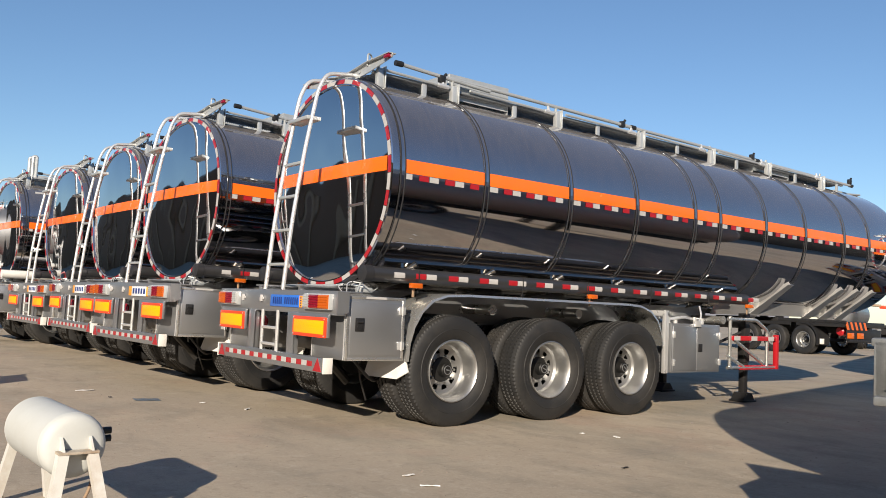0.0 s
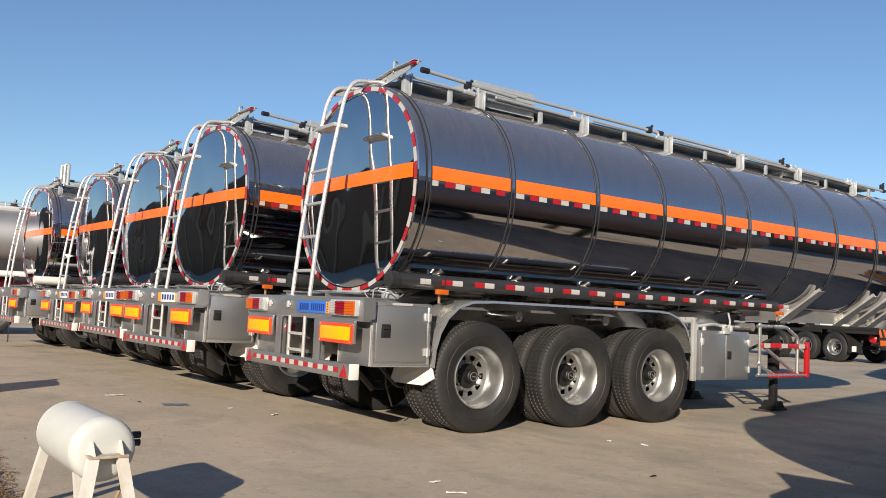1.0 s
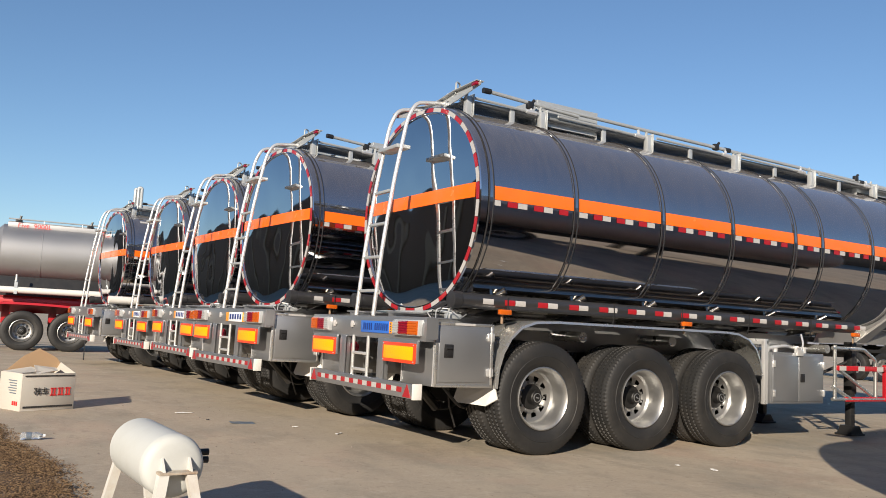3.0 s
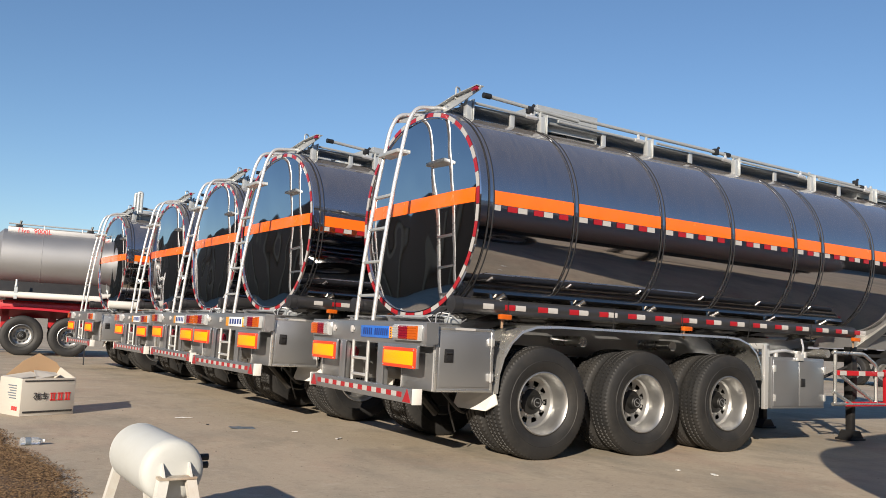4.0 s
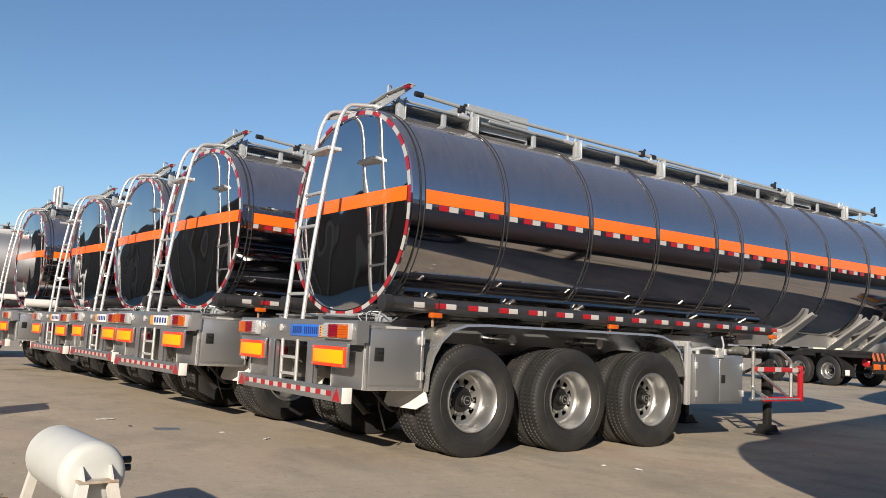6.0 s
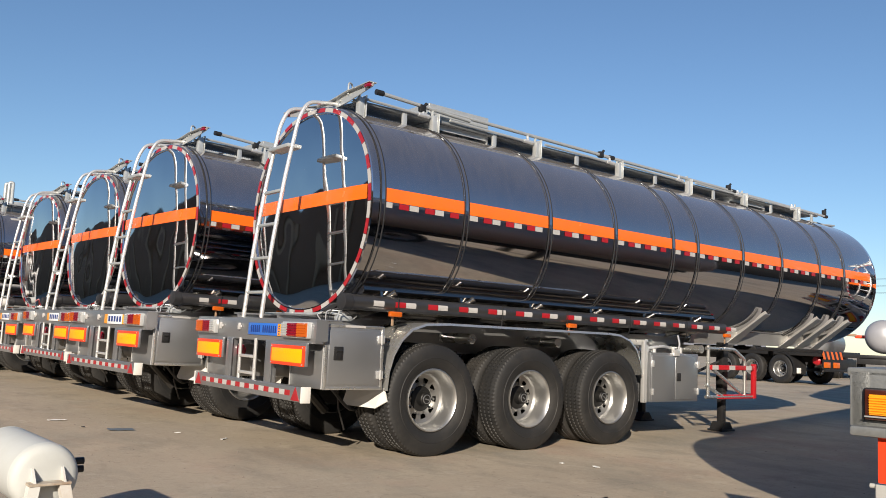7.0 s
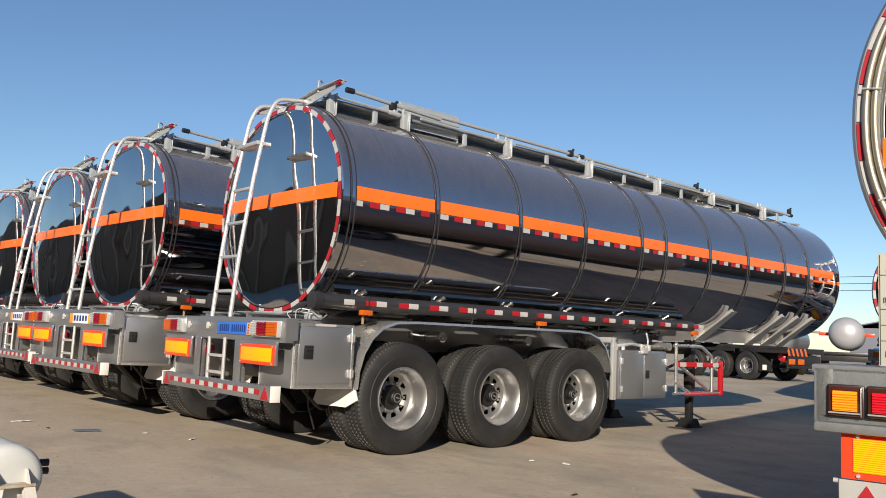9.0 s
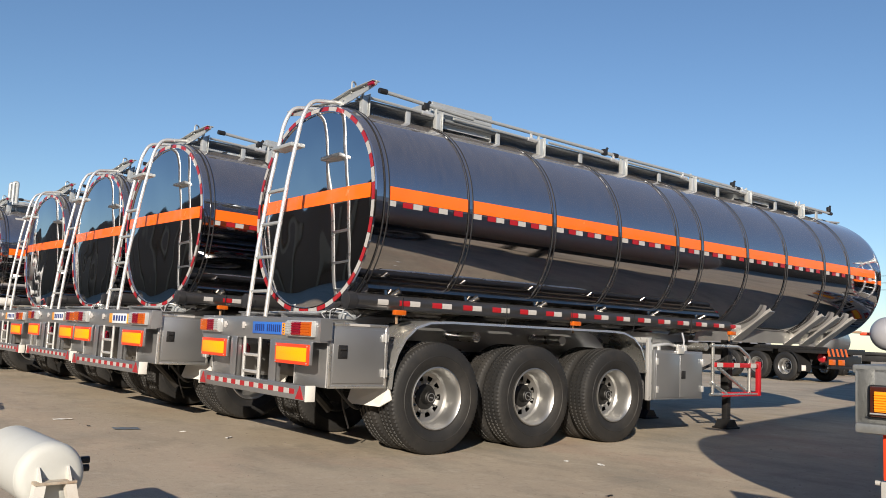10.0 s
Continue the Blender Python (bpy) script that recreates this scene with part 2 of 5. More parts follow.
def concrete():
    m = bpy.data.materials.new("yard_concrete")
    m.use_nodes = True
    n, l = m.node_tree.nodes, m.node_tree.links
    b = n["Principled BSDF"]
    co = n.new("ShaderNodeTexCoord")

    def noise_at(scale, detail, rough=0.55, stretch=(1, 1, 1)):
        mp = n.new("ShaderNodeMapping")
        mp.inputs["Scale"].default_value = stretch
        l.new(co.outputs["Object"], mp.inputs["Vector"])
        t = n.new("ShaderNodeTexNoise")
        t.inputs["Scale"].default_value, t.inputs["Detail"].default_value, t.inputs["Roughness"].default_value = scale, detail, rough
        l.new(mp.outputs[0], t.inputs["Vector"])
        return t.outputs[0]

    def ramp(src, a, c, lo, hi):
        r = n.new("ShaderNodeMapRange")
        for k, v in (("From Min", a), ("From Max", c), ("To Min", lo), ("To Max", hi)):
            r.inputs[k].default_value = v
        l.new(src, r.inputs["Value"])
        return r.outputs[0]

    def blend(fac, a, colour):
        x = n.new("ShaderNodeMix")
        x.data_type = "RGBA"
        l.new(fac, x.inputs["Factor"])
        if isinstance(a, tuple):
            x.inputs["A"].default_value = (*a, 1)
        else:
            l.new(a, x.inputs["A"])
        x.inputs["B"].default_value = (*colour, 1)
        return x.outputs["Result"]

    c = blend(ramp(noise_at(0.35, 7, 0.6), 0.3, 0.7, 0, 1), (0.35, 0.295, 0.225), (0.46, 0.387, 0.292))
    c = blend(ramp(noise_at(1.3, 8, 0.65, (1, 0.5, 1)), 0.50, 0.72, 0, 0.75), c, (0.21, 0.195, 0.155))
    c = blend(ramp(noise_at(3.2, 6, 0.7), 0.55, 0.70, 0, 0.45), c, (0.54, 0.47, 0.38))
    c = blend(ramp(noise_at(0.42, 5, 0.6), 0.54, 0.70, 0, 0.45), c, (0.40, 0.25, 0.185))
    c = blend(ramp(noise_at(0.55, 6, 0.65, (1, 0.7, 1)), 0.52, 0.66, 0, 0.55), c, (0.25, 0.235, 0.19))
    c = blend(ramp(noise_at(90, 3), 0.5, 0.72, 0, 0.45), c, (0.20, 0.17, 0.14))
    c = blend(ramp(noise_at(11, 8, 0.75), 0.54, 0.66, 0, 0.55), c, (0.23, 0.195, 0.15))
    c = blend(ramp(noise_at(28, 6, 0.7), 0.52, 0.68, 0, 0.45), c, (0.50, 0.43, 0.34))
    c = blend(ramp(noise_at(6, 7, 0.7, (1, 0.35, 1)), 0.58, 0.70, 0, 0.40), c, (0.22, 0.185, 0.145))
    c = blend(ramp(noise_at(0.8, 5, 0.6, (0.25, 1.6, 1)), 0.60, 0.68, 0, 0.30), c, (0.20, 0.185, 0.165))
    l.new(c, b.inputs["Base Color"])
    l.new(ramp(noise_at(2.0, 4), 0.3, 0.7, 0.72, 0.92), b.inputs["Roughness"])
    b.inputs["Specular IOR Level"].default_value = 0.25
    bp = n.new("ShaderNodeBump")
    bp.inputs["Strength"].default_value, bp.inputs["Distance"].default_value = 0.35, 0.006
    l.new(noise_at(45, 8, 0.7), bp.inputs["Height"])
    l.new(bp.outputs[0], b.inputs["Normal"])
    return m


M_GROUND = concrete()


# ---------------------------------------------------------------- mesh tools
def finish(bm, smooth=35):
    bmesh.ops.recalc_face_normals(bm, faces=bm.faces)
    limit = radians(smooth)
    for f in bm.faces:
        f.smooth = True
    for e in bm.edges:
        e.smooth = len(e.link_faces) == 2 and e.calc_face_angle(0) < limit
    return bm


def mesh_of(name, bm, material, smooth=35):
    finish(bm, smooth)
    me = bpy.data.meshes.new(name)
    bm.to_mesh(me)
    bm.free()
    for m in material if isinstance(material, (list, tuple)) else [material]:
        me.materials.append(m)
    return me


def part(name, bm, material, parent, label="", smooth=35):
    """Link a bmesh as one mesh object under a thing or a part."""
    ob = new(name, mesh_of(name, bm, material, smooth))
    ob.parent = parent
    return tagged(ob, label)


def thing(name, label, category, m=None, group="", kind=""):
    ob = new(name)
    ob.empty_display_size = 0.2
    ob.matrix_world = m or Matrix()
    return tagged(ob, label, category, group, kind)


def box(bm, a, b, bevel=0.0, mat=0, m=None):
    """A box from corner a to corner b with bevelled edges."""
    lo, hi = Vector([min(p, q) for p, q in zip(a, b)]), Vector([max(p, q) for p, q in zip(a, b)])
    size = hi - lo
    r = bmesh.ops.create_cube(bm, size=1, matrix=Matrix.LocRotScale((lo + hi) / 2, None, size))
    vs = r["verts"]
    faces = {f for v in vs for f in v.link_faces}
    for f in faces:
        f.material_index = mat
    if bevel:
        edges = list({e for v in vs for e in v.link_edges})
        rb = bmesh.ops.bevel(bm, geom=edges, offset=min(bevel, min(size) * 0.4), segments=2, profile=0.5, affect="EDGES")
        vs = list({v for f in rb["faces"] for v in f.verts} | {v for v in vs if v.is_valid})
        for f in {f for v in vs for f in v.link_faces}:
            f.material_index = mat
    if m is not None:
        bmesh.ops.transform(bm, matrix=m, verts=vs)
    return vs


def tube(bm, pts, r, seg=10, caps=True, mat=0):
    """A round tube along a line of points."""
    pts = [Vector(p) for p in pts]
    rings = []
    up = None
    for i, p in enumerate(pts):
        d = (pts[min(i + 1, len(pts) - 1)] - pts[max(i - 1, 0)]).normalized()
        if up is None:
            up = d.orthogonal().normalized()
        side = d.cross(up).normalized()
        up = side.cross(d).normalized()
        rad = r[i] if isinstance(r, (list, tuple)) else r
        rings.append([bm.verts.new(p + rad * (math.cos(a) * up + math.sin(a) * side)) for a in [2 * math.pi * k / seg for k in range(seg)]])
    made = []
    for a, b in zip(rings, rings[1:]):
        for k in range(seg):
            made.append(bm.faces.new((a[k], a[(k + 1) % seg], b[(k + 1) % seg], b[k])))
    if caps:
        made += [bm.faces.new(rings[0][::-1]), bm.faces.new(rings[-1])]
    for f in made:
        f.material_index = mat


def bent(pts, r=0.08, n=5):
    """Round the corners of a line of points."""
    pts = [Vector(p) for p in pts]
    out = [pts[0]]
    for a, b, c in zip(pts, pts[1:], pts[2:]):
        ra = min(r, (a - b).length * 0.45, (c - b).length * 0.45)
        p, q = b + (a - b).normalized() * ra, b + (c - b).normalized() * ra
        for i in range(n + 1):
            t = i / n
            out.append((1 - t) ** 2 * p + 2 * t * (1 - t) * b + t * t * q)
    return out + [pts[-1]]


def plate(bm, outline, thick, mat=0):
    """A flat plate from an outline of points, thickened along its normal, both ways."""
    pts = [Vector(p) for p in outline]
    nrm = Vector()
    for a, b in zip(pts, pts[1:] + pts[:1]):
        nrm += a.cross(b)
    nrm = nrm.normalized() * thick / 2
    top, low = [bm.verts.new(p + nrm) for p in pts], [bm.verts.new(p - nrm) for p in pts]
    fs = [bm.faces.new(top), bm.faces.new(low[::-1])]
    for i in range(len(pts)):
        j = (i + 1) % len(pts)
        fs.append(bm.faces.new((top[j], top[i], low[i], low[j])))
    for f in fs:
        f.material_index = mat


def revolve(bm, profile, seg, skip=None, wobble=None):
    """Turn a profile of (radius, y) about the y axis. skip(i, k) leaves out a face, wobble(i, k) shifts a point by (radius, y)."""
    rows = []
    for k in range(seg):
        a = 2 * math.pi * k / seg
        row = []
        for i, (r, y) in enumerate(profile):
            dr, dy = wobble(i, k) if wobble else (0, 0)
            row.append(bm.verts.new(((r + dr) * math.cos(a), y + dy, (r + dr) * math.sin(a))))
        rows.append(row)
    for k in range(seg):
        a, b = rows[k], rows[(k + 1) % seg]
        for i in range(len(profile) - 1):
            if skip and skip(i, k):
                continue
            bm.faces.new((a[i], a[i + 1], b[i + 1], b[i]))


def oval(a, b, n, power=2.15):
    """Points round an oval of half-width a and half-height b, as (y, z) offsets, from the -y side upwards."""
    out = []
    for k in range(n):
        t = 2 * math.pi * k / n
        c, s = math.cos(t), math.sin(t)
        out.append((-a * math.copysign(abs(c) ** (2 / power), c), b * math.copysign(abs(s) ** (2 / power), s)))
    return out


def oval_y(a, b, dz, power=2.15):
    return a * max(0.0, 1 - abs(dz / b) ** power) ** (1 / power)


def skin(bm, stations, n=96, power=2.15, close=(True, True)):
    """Loft ovals along x: stations of (x, a, b, zc)."""
    rings = [[bm.verts.new((x, y, zc + z)) for y, z in oval(a, b, n, power)] for x, a, b, zc in stations]
    for r0, r1 in zip(rings, rings[1:]):
        for k in range(n):
            bm.faces.new((r0[k], r0[(k + 1) % n], r1[(k + 1) % n], r1[k]))
    if close[0]:
        bm.faces.new(rings[0][::-1])
    if close[1]:
        bm.faces.new(rings[-1])


def lettering(text, size, material, parent, m, name="lettering", label=""):
    cu = bpy.data.curves.new(name, "FONT")
    cu.body, cu.size, cu.extrude = text, size, 0.002
    tmp = bpy.data.objects.new(name, cu)
    me = bpy.data.meshes.new_from_object(tmp)
    bpy.data.objects.remove(tmp)
    me.materials.clear()
    me.materials.append(material)
    ob = new(name, me)
    ob.parent = parent
    ob.matrix_local = m
    return tagged(ob, label)
# ---------------------------------------------------------------- ground
def build_ground():
    bm = bmesh.new()
    s = 2500
    xs = [-s, -300, -60, -30, -20, -15, -10, -5, 0, 5, 10, 15, 20, 30, 60, 300, s]
    vs = [[bm.verts.new((x, y, 0)) for x in xs] for y in xs]
    for r0, r1 in zip(vs, vs[1:]):
        for i in range(len(xs) - 1):
            bm.faces.new((r0[i], r0[i + 1], r1[i + 1], r1[i]))
    ob = new("ground", mesh_of("ground", bm, M_GROUND))
    tagged(ob, "stained tan concrete yard with dust and scuffs", "ground", kind="structure")


build_ground()


# ---------------------------------------------------------------- tank trailer
TA, TB, TZ = 1.21, 1.075, 2.375            # half-width, half-height and middle height of the tank
RIBS = [1.73, 2.94, 4.05, 5.17, 5.70, 6.76, 7.78, 8.89, 9.67]
DISH = 0.028
HUBS = [1.415, 2.73, 4.035]


def tyre_mesh():
    prof = [(0.298, -0.105), (0.330, -0.128), (0.385, -0.146), (0.402, -0.1475), (0.406, -0.1515), (0.411, -0.148), (0.440, -0.149), (0.488, -0.139), (0.512, -0.130),
            (0.533, -0.118), (0.538, -0.088), (0.540, -0.074), (0.520, -0.068), (0.520, -0.056), (0.541, -0.050),
            (0.542, -0.012), (0.520, -0.006), (0.520, 0.006), (0.542, 0.012),
            (0.541, 0.050), (0.520, 0.056), (0.520, 0.068), (0.540, 0.074), (0.538, 0.088), (0.533, 0.118),
            (0.512, 0.130), (0.485, 0.140), (0.440, 0.149), (0.411, 0.148), (0.406, 0.1515), (0.402, 0.1475), (0.385, 0.146), (0.330, 0.128), (0.298, 0.105)]

    lo, hi = 9, len(prof) - 10

    def wobble(i, k):
        """Zigzag grooves across the tread and notched shoulder lugs."""
        dr = dy = 0.0
        if lo + 1 <= i <= hi - 1:
            dy = 0.0065 if k % 2 else -0.0065
        if i in (lo - 1, lo) and k % 2:
            dr = -0.005 if i < lo else -0.013
        if i in (hi, hi + 1) and k % 2 == 0:
            dr = -0.005 if i > hi else -0.013
        return dr, dy

    bm = bmesh.new()
    revolve(bm, prof, 164, wobble=wobble)
    return mesh_of("tyre", bm, M_RUBBER, 22)


def rim_mesh():
    bm = bmesh.new()
    prof = [(0.285, -0.060), (0.304, -0.118), (0.303, -0.126), (0.294, -0.130), (0.286, -0.122), (0.276, -0.100), (0.262, -0.070),
            (0.256, 0.050), (0.240, 0.074), (0.205, 0.086), (0.158, 0.084), (0.138, 0.074), (0.118, 0.072), (0.0, 0.074)]
    revolve(bm, prof, 60, skip=lambda i, k: i == 9 and k % 6 in (0, 1, 2))
    bmesh.ops.remove_doubles(bm, verts=bm.verts, dist=1e-5)
    for f in list(bm.faces):
        if f.calc_area() < 1e-9:
            bm.faces.remove(f)
    for k in range(10):
        a = 2 * math.pi * (k + 0.25) / 10
        x, z = 0.143 * math.cos(a), 0.143 * math.sin(a)
        tube(bm, [(x, 0.080, z), (x, 0.045, z)], 0.013, 6)
    return mesh_of("rim", bm, M_RIM, 30)


def hub_mesh():
    bm = bmesh.new()
    revolve(bm, [(0.125, 0.082), (0.122, 0.060), (0.104, 0.052), (0.072, 0.046), (0.066, -0.018), (0.058, -0.028), (0.0, -0.030)], 28)
    return mesh_of("hub", bm, M_HUB, 30)


def cap_mesh():
    bm = bmesh.new()
    revolve(bm, [(0.046, -0.026), (0.045, -0.036), (0.039, -0.037), (0.039, -0.030), (0.038, -0.028)], 24)
    box(bm, (-0.020, -0.036, -0.006), (0.020, -0.032, 0.006), 0.002)
    return mesh_of("hub_cap", bm, M_STEEL, 30)


TYRE, RIM, HUB, CAP = tyre_mesh(), rim_mesh(), hub_mesh(), cap_mesh()


def add_wheel(owner, x, y, side, z=0.536, spin=0.0):
    """One wheel of a pair: the rim, with its tyre and hub. side -1 faces -y."""
    m = pose(x, y, z, 0, spin, 0) @ (Matrix() if side < 0 else pose(0, 0, 0, 0, 0, 180))
    rim = new("wheel", RIM)
    rim.parent = owner
    rim.matrix_local = m
    tagged(rim, "silver steel rim with round hand holes")
    for name, me, text in (("tyre", TYRE, "black rubber tyre with zigzag tread"), ("hub", HUB, "dark hub"), ("hub_cap", CAP, "")):
        ob = new(name, me)
        ob.parent = rim
        tagged(ob, text)


def ribbed_lens(x, deep, y0, y1, z0, z1, n):
    """A moulded lens with n raised bars across it, standing proud of the plane x towards -x."""
    bm = bmesh.new()
    prof = [(x, z0), (x - deep, z0 + .003)]
    for k in range(n):
        a, h = z0 + .006 + (z1 - z0 - .012) * k / n, (z1 - z0 - .012) / n
        prof += [(x - deep, a), (x - deep - .006, a + h * .25), (x - deep - .006, a + h * .70), (x - deep, a + h * .95)]
    prof += [(x - deep, z1 - .003), (x, z1)]
    rows = [[bm.verts.new((px, y, pz)) for px, pz in prof] for y in (y0, y1)]
    for j in range(len(prof) - 1):
        bm.faces.new((rows[0][j], rows[0][j + 1], rows[1][j + 1], rows[1][j]))
    bm.faces.new(rows[0])
    bm.faces.new(rows[1][::-1])
    bmesh.ops.recalc_face_normals(bm, faces=bm.faces)
    return bm


def lamp_cluster(owner, y0, y1, z0, z1, x, order):
    """A rear lamp: housing with three lenses, each a mesh of its own."""
    bm = bmesh.new()
    box(bm, (x, y0, z0), (x - 0.045, y1, z1), 0.006)
    body = part("rear_lamp", bm, M_CLEAR_LENS, owner, "lamp with red, amber and clear lenses")
    n = len(order)
    for i, (mat, share) in enumerate(order):
        a = y0 + (y1 - y0) * sum(s for _, s in order[:i])
        b = a + (y1 - y0) * share
        bm = ribbed_lens(x - 0.04, 0.020, a + 0.008, b - 0.008, z0 + 0.010, z1 - 0.010, 5)
        part("lens", bm, mat, body)


def tape_ring(owner, x, a0, a1, scale_b, zc, n=46, power=2.15, proud=-0.003):
    """Red and white reflective squares round the rear rim."""
    for k in range(n):
        bm = bmesh.new()
        steps = 5
        prev = None
        for j in range(steps + 1):
            t = 2 * math.pi * (k + j / steps * 0.97) / n
            c, s = math.cos(t), math.sin(t)
            u, v = math.copysign(abs(c) ** (2 / power), c), math.copysign(abs(s) ** (2 / power), s)
            ring = [bm.verts.new((x + proud - d, -r * u, zc + r * scale_b * v)) for r, d in ((a0, 0), (a0, 0.002), (a1, 0.002), (a1, 0))]
            if prev:
                for q in range(3):
                    bm.faces.new((prev[q], ring[q], ring[q + 1], prev[q + 1]))
            prev = ring
        part("tape", bm, M_WHITE_TAPE if k % 2 else M_RED_TAPE, owner, "" if k > 1 else ("white reflective tape" if k else "red reflective tape"))


def side_band(owner, z0, z1, x0, x1, mat, name, label="", gap=0.004, a=TA, b=TB, zc=TZ, side=-1):
    """A strip of foil on the tank's side between two heights."""
    bm = bmesh.new()
    rows = []
    for i in range(7):
        z = z0 + (z1 - z0) * i / 6
        y = oval_y(a, b, z - zc) + gap
        rows.append([bm.verts.new((x, side * y, z)) for x in (x0, x1)])
    for p, q in zip(rows, rows[1:]):
        bm.faces.new((p[0], p[1], q[1], q[0]))
    part(name, bm, mat, owner, label)


def build_trailer(label, m, group):
    t = thing("tank_trailer", label, "tank trailer", m, group)
    # tank shell, between the rims
    bm = bmesh.new()
    st = [(0.60, TA, TB, TZ)] + [(x, TA, TB, TZ) for x in RIBS] + [(10.70, TA, TB, TZ), (10.84, TA * .985, TB * .985, TZ), (10.96, TA * .94, TB * .94, TZ),
          (11.06, TA * .82, TB * .82, TZ), (11.13, TA * .62, TB * .62, TZ), (11.17, TA * .32, TB * .32, TZ)]
    skin(bm, st, 128, close=(True, True))
    part("tank", bm, M_MIRROR, t, "mirror-polished steel tank shell")
    # rear end: rolled rim and dished plate
    bm = bmesh.new()
    skin(bm, [(0.66, TA + .006, TB + .006, TZ), (0.585, TA + .006, TB + .006, TZ), (0.575, TA - .004, TB - .004, TZ), (0.575, TA - .064, TB - .064, TZ),
              (0.60, TA - .075, TB - .075, TZ)], 128, close=(False, False))
    part("rear_rim", bm, M_MIRROR, t, "rolled polished steel rim")
    bm = bmesh.new()
    st = []
    for k in range(13):
        f = k / 12
        st.append((0.60 - DISH * (1 - f ** 4) - 0.012, max(0.02, (TA - .070) * f), max(0.02, (TB - .070) * f), TZ))
    skin(bm, st[::-1], 96, close=(False, True))
    part("rear_end", bm, M_HEAD, t, "dished mirror-polished rear end plate")
    tape_ring(t, 0.575, TA - .010, TA - .058, TB / TA, TZ)
    # orange band across the rear end
    bm = bmesh.new()
    nn = 40
    rows = []
    for z in (2.40, 2.54):
        row = []
        for k in range(nn + 1):
            y = -1.115 + 2.23 * k / nn
            rr = min(1, math.hypot(y / (TA - .070), (z - TZ) / (TB - .070)))
            row.append(bm.verts.new((0.60 - DISH * (1 - rr ** 4) - 0.017, y, z)))
        rows.append(row)
    for k in range(nn):
        bm.faces.new((rows[0][k], rows[0][k + 1], rows[1][k + 1], rows[1][k]))
    part("orange_band", bm, M_ORANGE, t, "orange reflective foil")
    # side bands in panels between the straps, tape dashes below
    edges = [0.66] + RIBS + [10.60]
    for side in (-1, 1):
        for a, b in zip(edges, edges[1:]):
            side_band(t, 2.385, 2.515, a + .035, b - .035, M_ORANGE, "orange_band", side=side)
            x0, first = a + .04, True
            while x0 + .11 < b - .03:
                if not first:
                    side_band(t, 2.328, 2.380, x0, x0 + .115, M_RED_TAPE, "side_tape", side=side)
                    x0 += .122
                if x0 + .115 < b - .03:
                    side_band(t, 2.328, 2.380, x0, x0 + .110, M_WHITE_TAPE, "side_tape", side=side)
                x0 += .19
                first = False
    for x in [0.70] + RIBS:
        bm = bmesh.new()
        skin(bm, [(x - .030, TA + .001, TB + .001, TZ), (x - .028, TA + .010, TB + .010, TZ), (x + .028, TA + .010, TB + .010, TZ), (x + .030, TA + .001, TB + .001, TZ)], 96, close=(False, False))
        strap = part("strap", bm, M_MIRROR, t)
        bm = bmesh.new()
        for dx in (-.024, .024):
            skin(bm, [(x + dx - .007, TA + .0085, TB + .0085, TZ), (x + dx - .005, TA + .014, TB + .014, TZ), (x + dx + .005, TA + .014, TB + .014, TZ),
                      (x + dx + .007, TA + .0085, TB + .0085, TZ)], 96, close=(False, False))
        part("seal", bm, M_SEAL, strap, "black seal lines")
    # lower fairing beads along the belly
    for side in (-1, 1):
        bm = bmesh.new()
        pr = [(0.90, 1.64), (0.965, 1.60), (0.985, 1.56), (0.965, 1.525), (0.90, 1.50), (0.82, 1.44), (0.70, 1.36), (0.55, 1.32)]
        for x in (0.70, 6.45):
            for y, z in pr:
                bm.verts.new((x, side * y, z))
        bm.verts.ensure_lookup_table()
        k = len(pr)
        for i in range(k - 1):
            bm.faces.new((bm.verts[i], bm.verts[i + 1], bm.verts[k + i + 1], bm.verts[k + i]))
        bm.faces.new([bm.verts[i] for i in range(k)])
        bm.faces.new([bm.verts[k + i] for i in range(k)][::-1])
        part("belly_fairing", bm, M_DARK_STEEL, t, "polished steel fairing under the tank")
    # hose tubes along both sides with markers and brackets
    bm_marker = {}
    for side in (-1, 1):
        bm = bmesh.new()
        tube(bm, [(0.42, side * 1.05, 1.43), (6.55, side * 1.05, 1.43)], 0.072, 20)
        hose = part("hose_tube", bm, M_TUBE, t, "dark grey steel hose tube")
        bm = bmesh.new()
        tube(bm, [(0.405, side * 1.05, 1.43), (0.41, side * 1.05, 1.43), (0.50, side * 1.05, 1.43), (0.505, side * 1.05, 1.43)], [0.070, 0.080, 0.080, 0.073], 24)
        part("end_cap", bm, M_SEAL, hose, "black end cap of the hose tube")
        x = 0.72
        k = 0
        while x < 6.5:
            for j, (dx, mat) in enumerate(((0.0, M_RED_TAPE), (0.125, M_WHITE_TAPE))):
                if k == 0 and j == 0:
                    continue
                bm = bmesh.new()
                rows = []
                for q in range(5):
                    a = radians(-20 + 10 * q)
                    rows.append([bm.verts.new((x + dx + e - (0.125 if k == 0 else 0), side * (1.05 + 0.0755 * math.cos(a)), 1.43 + 0.0755 * math.sin(a))) for e in (0, 0.122)])
                for p, q in zip(rows, rows[1:]):
                    bm.faces.new((p[0], p[1], q[1], q[0]))
                part("marker", bm, mat, hose)
            x += 0.25 if k == 0 else 0.395
            k += 1
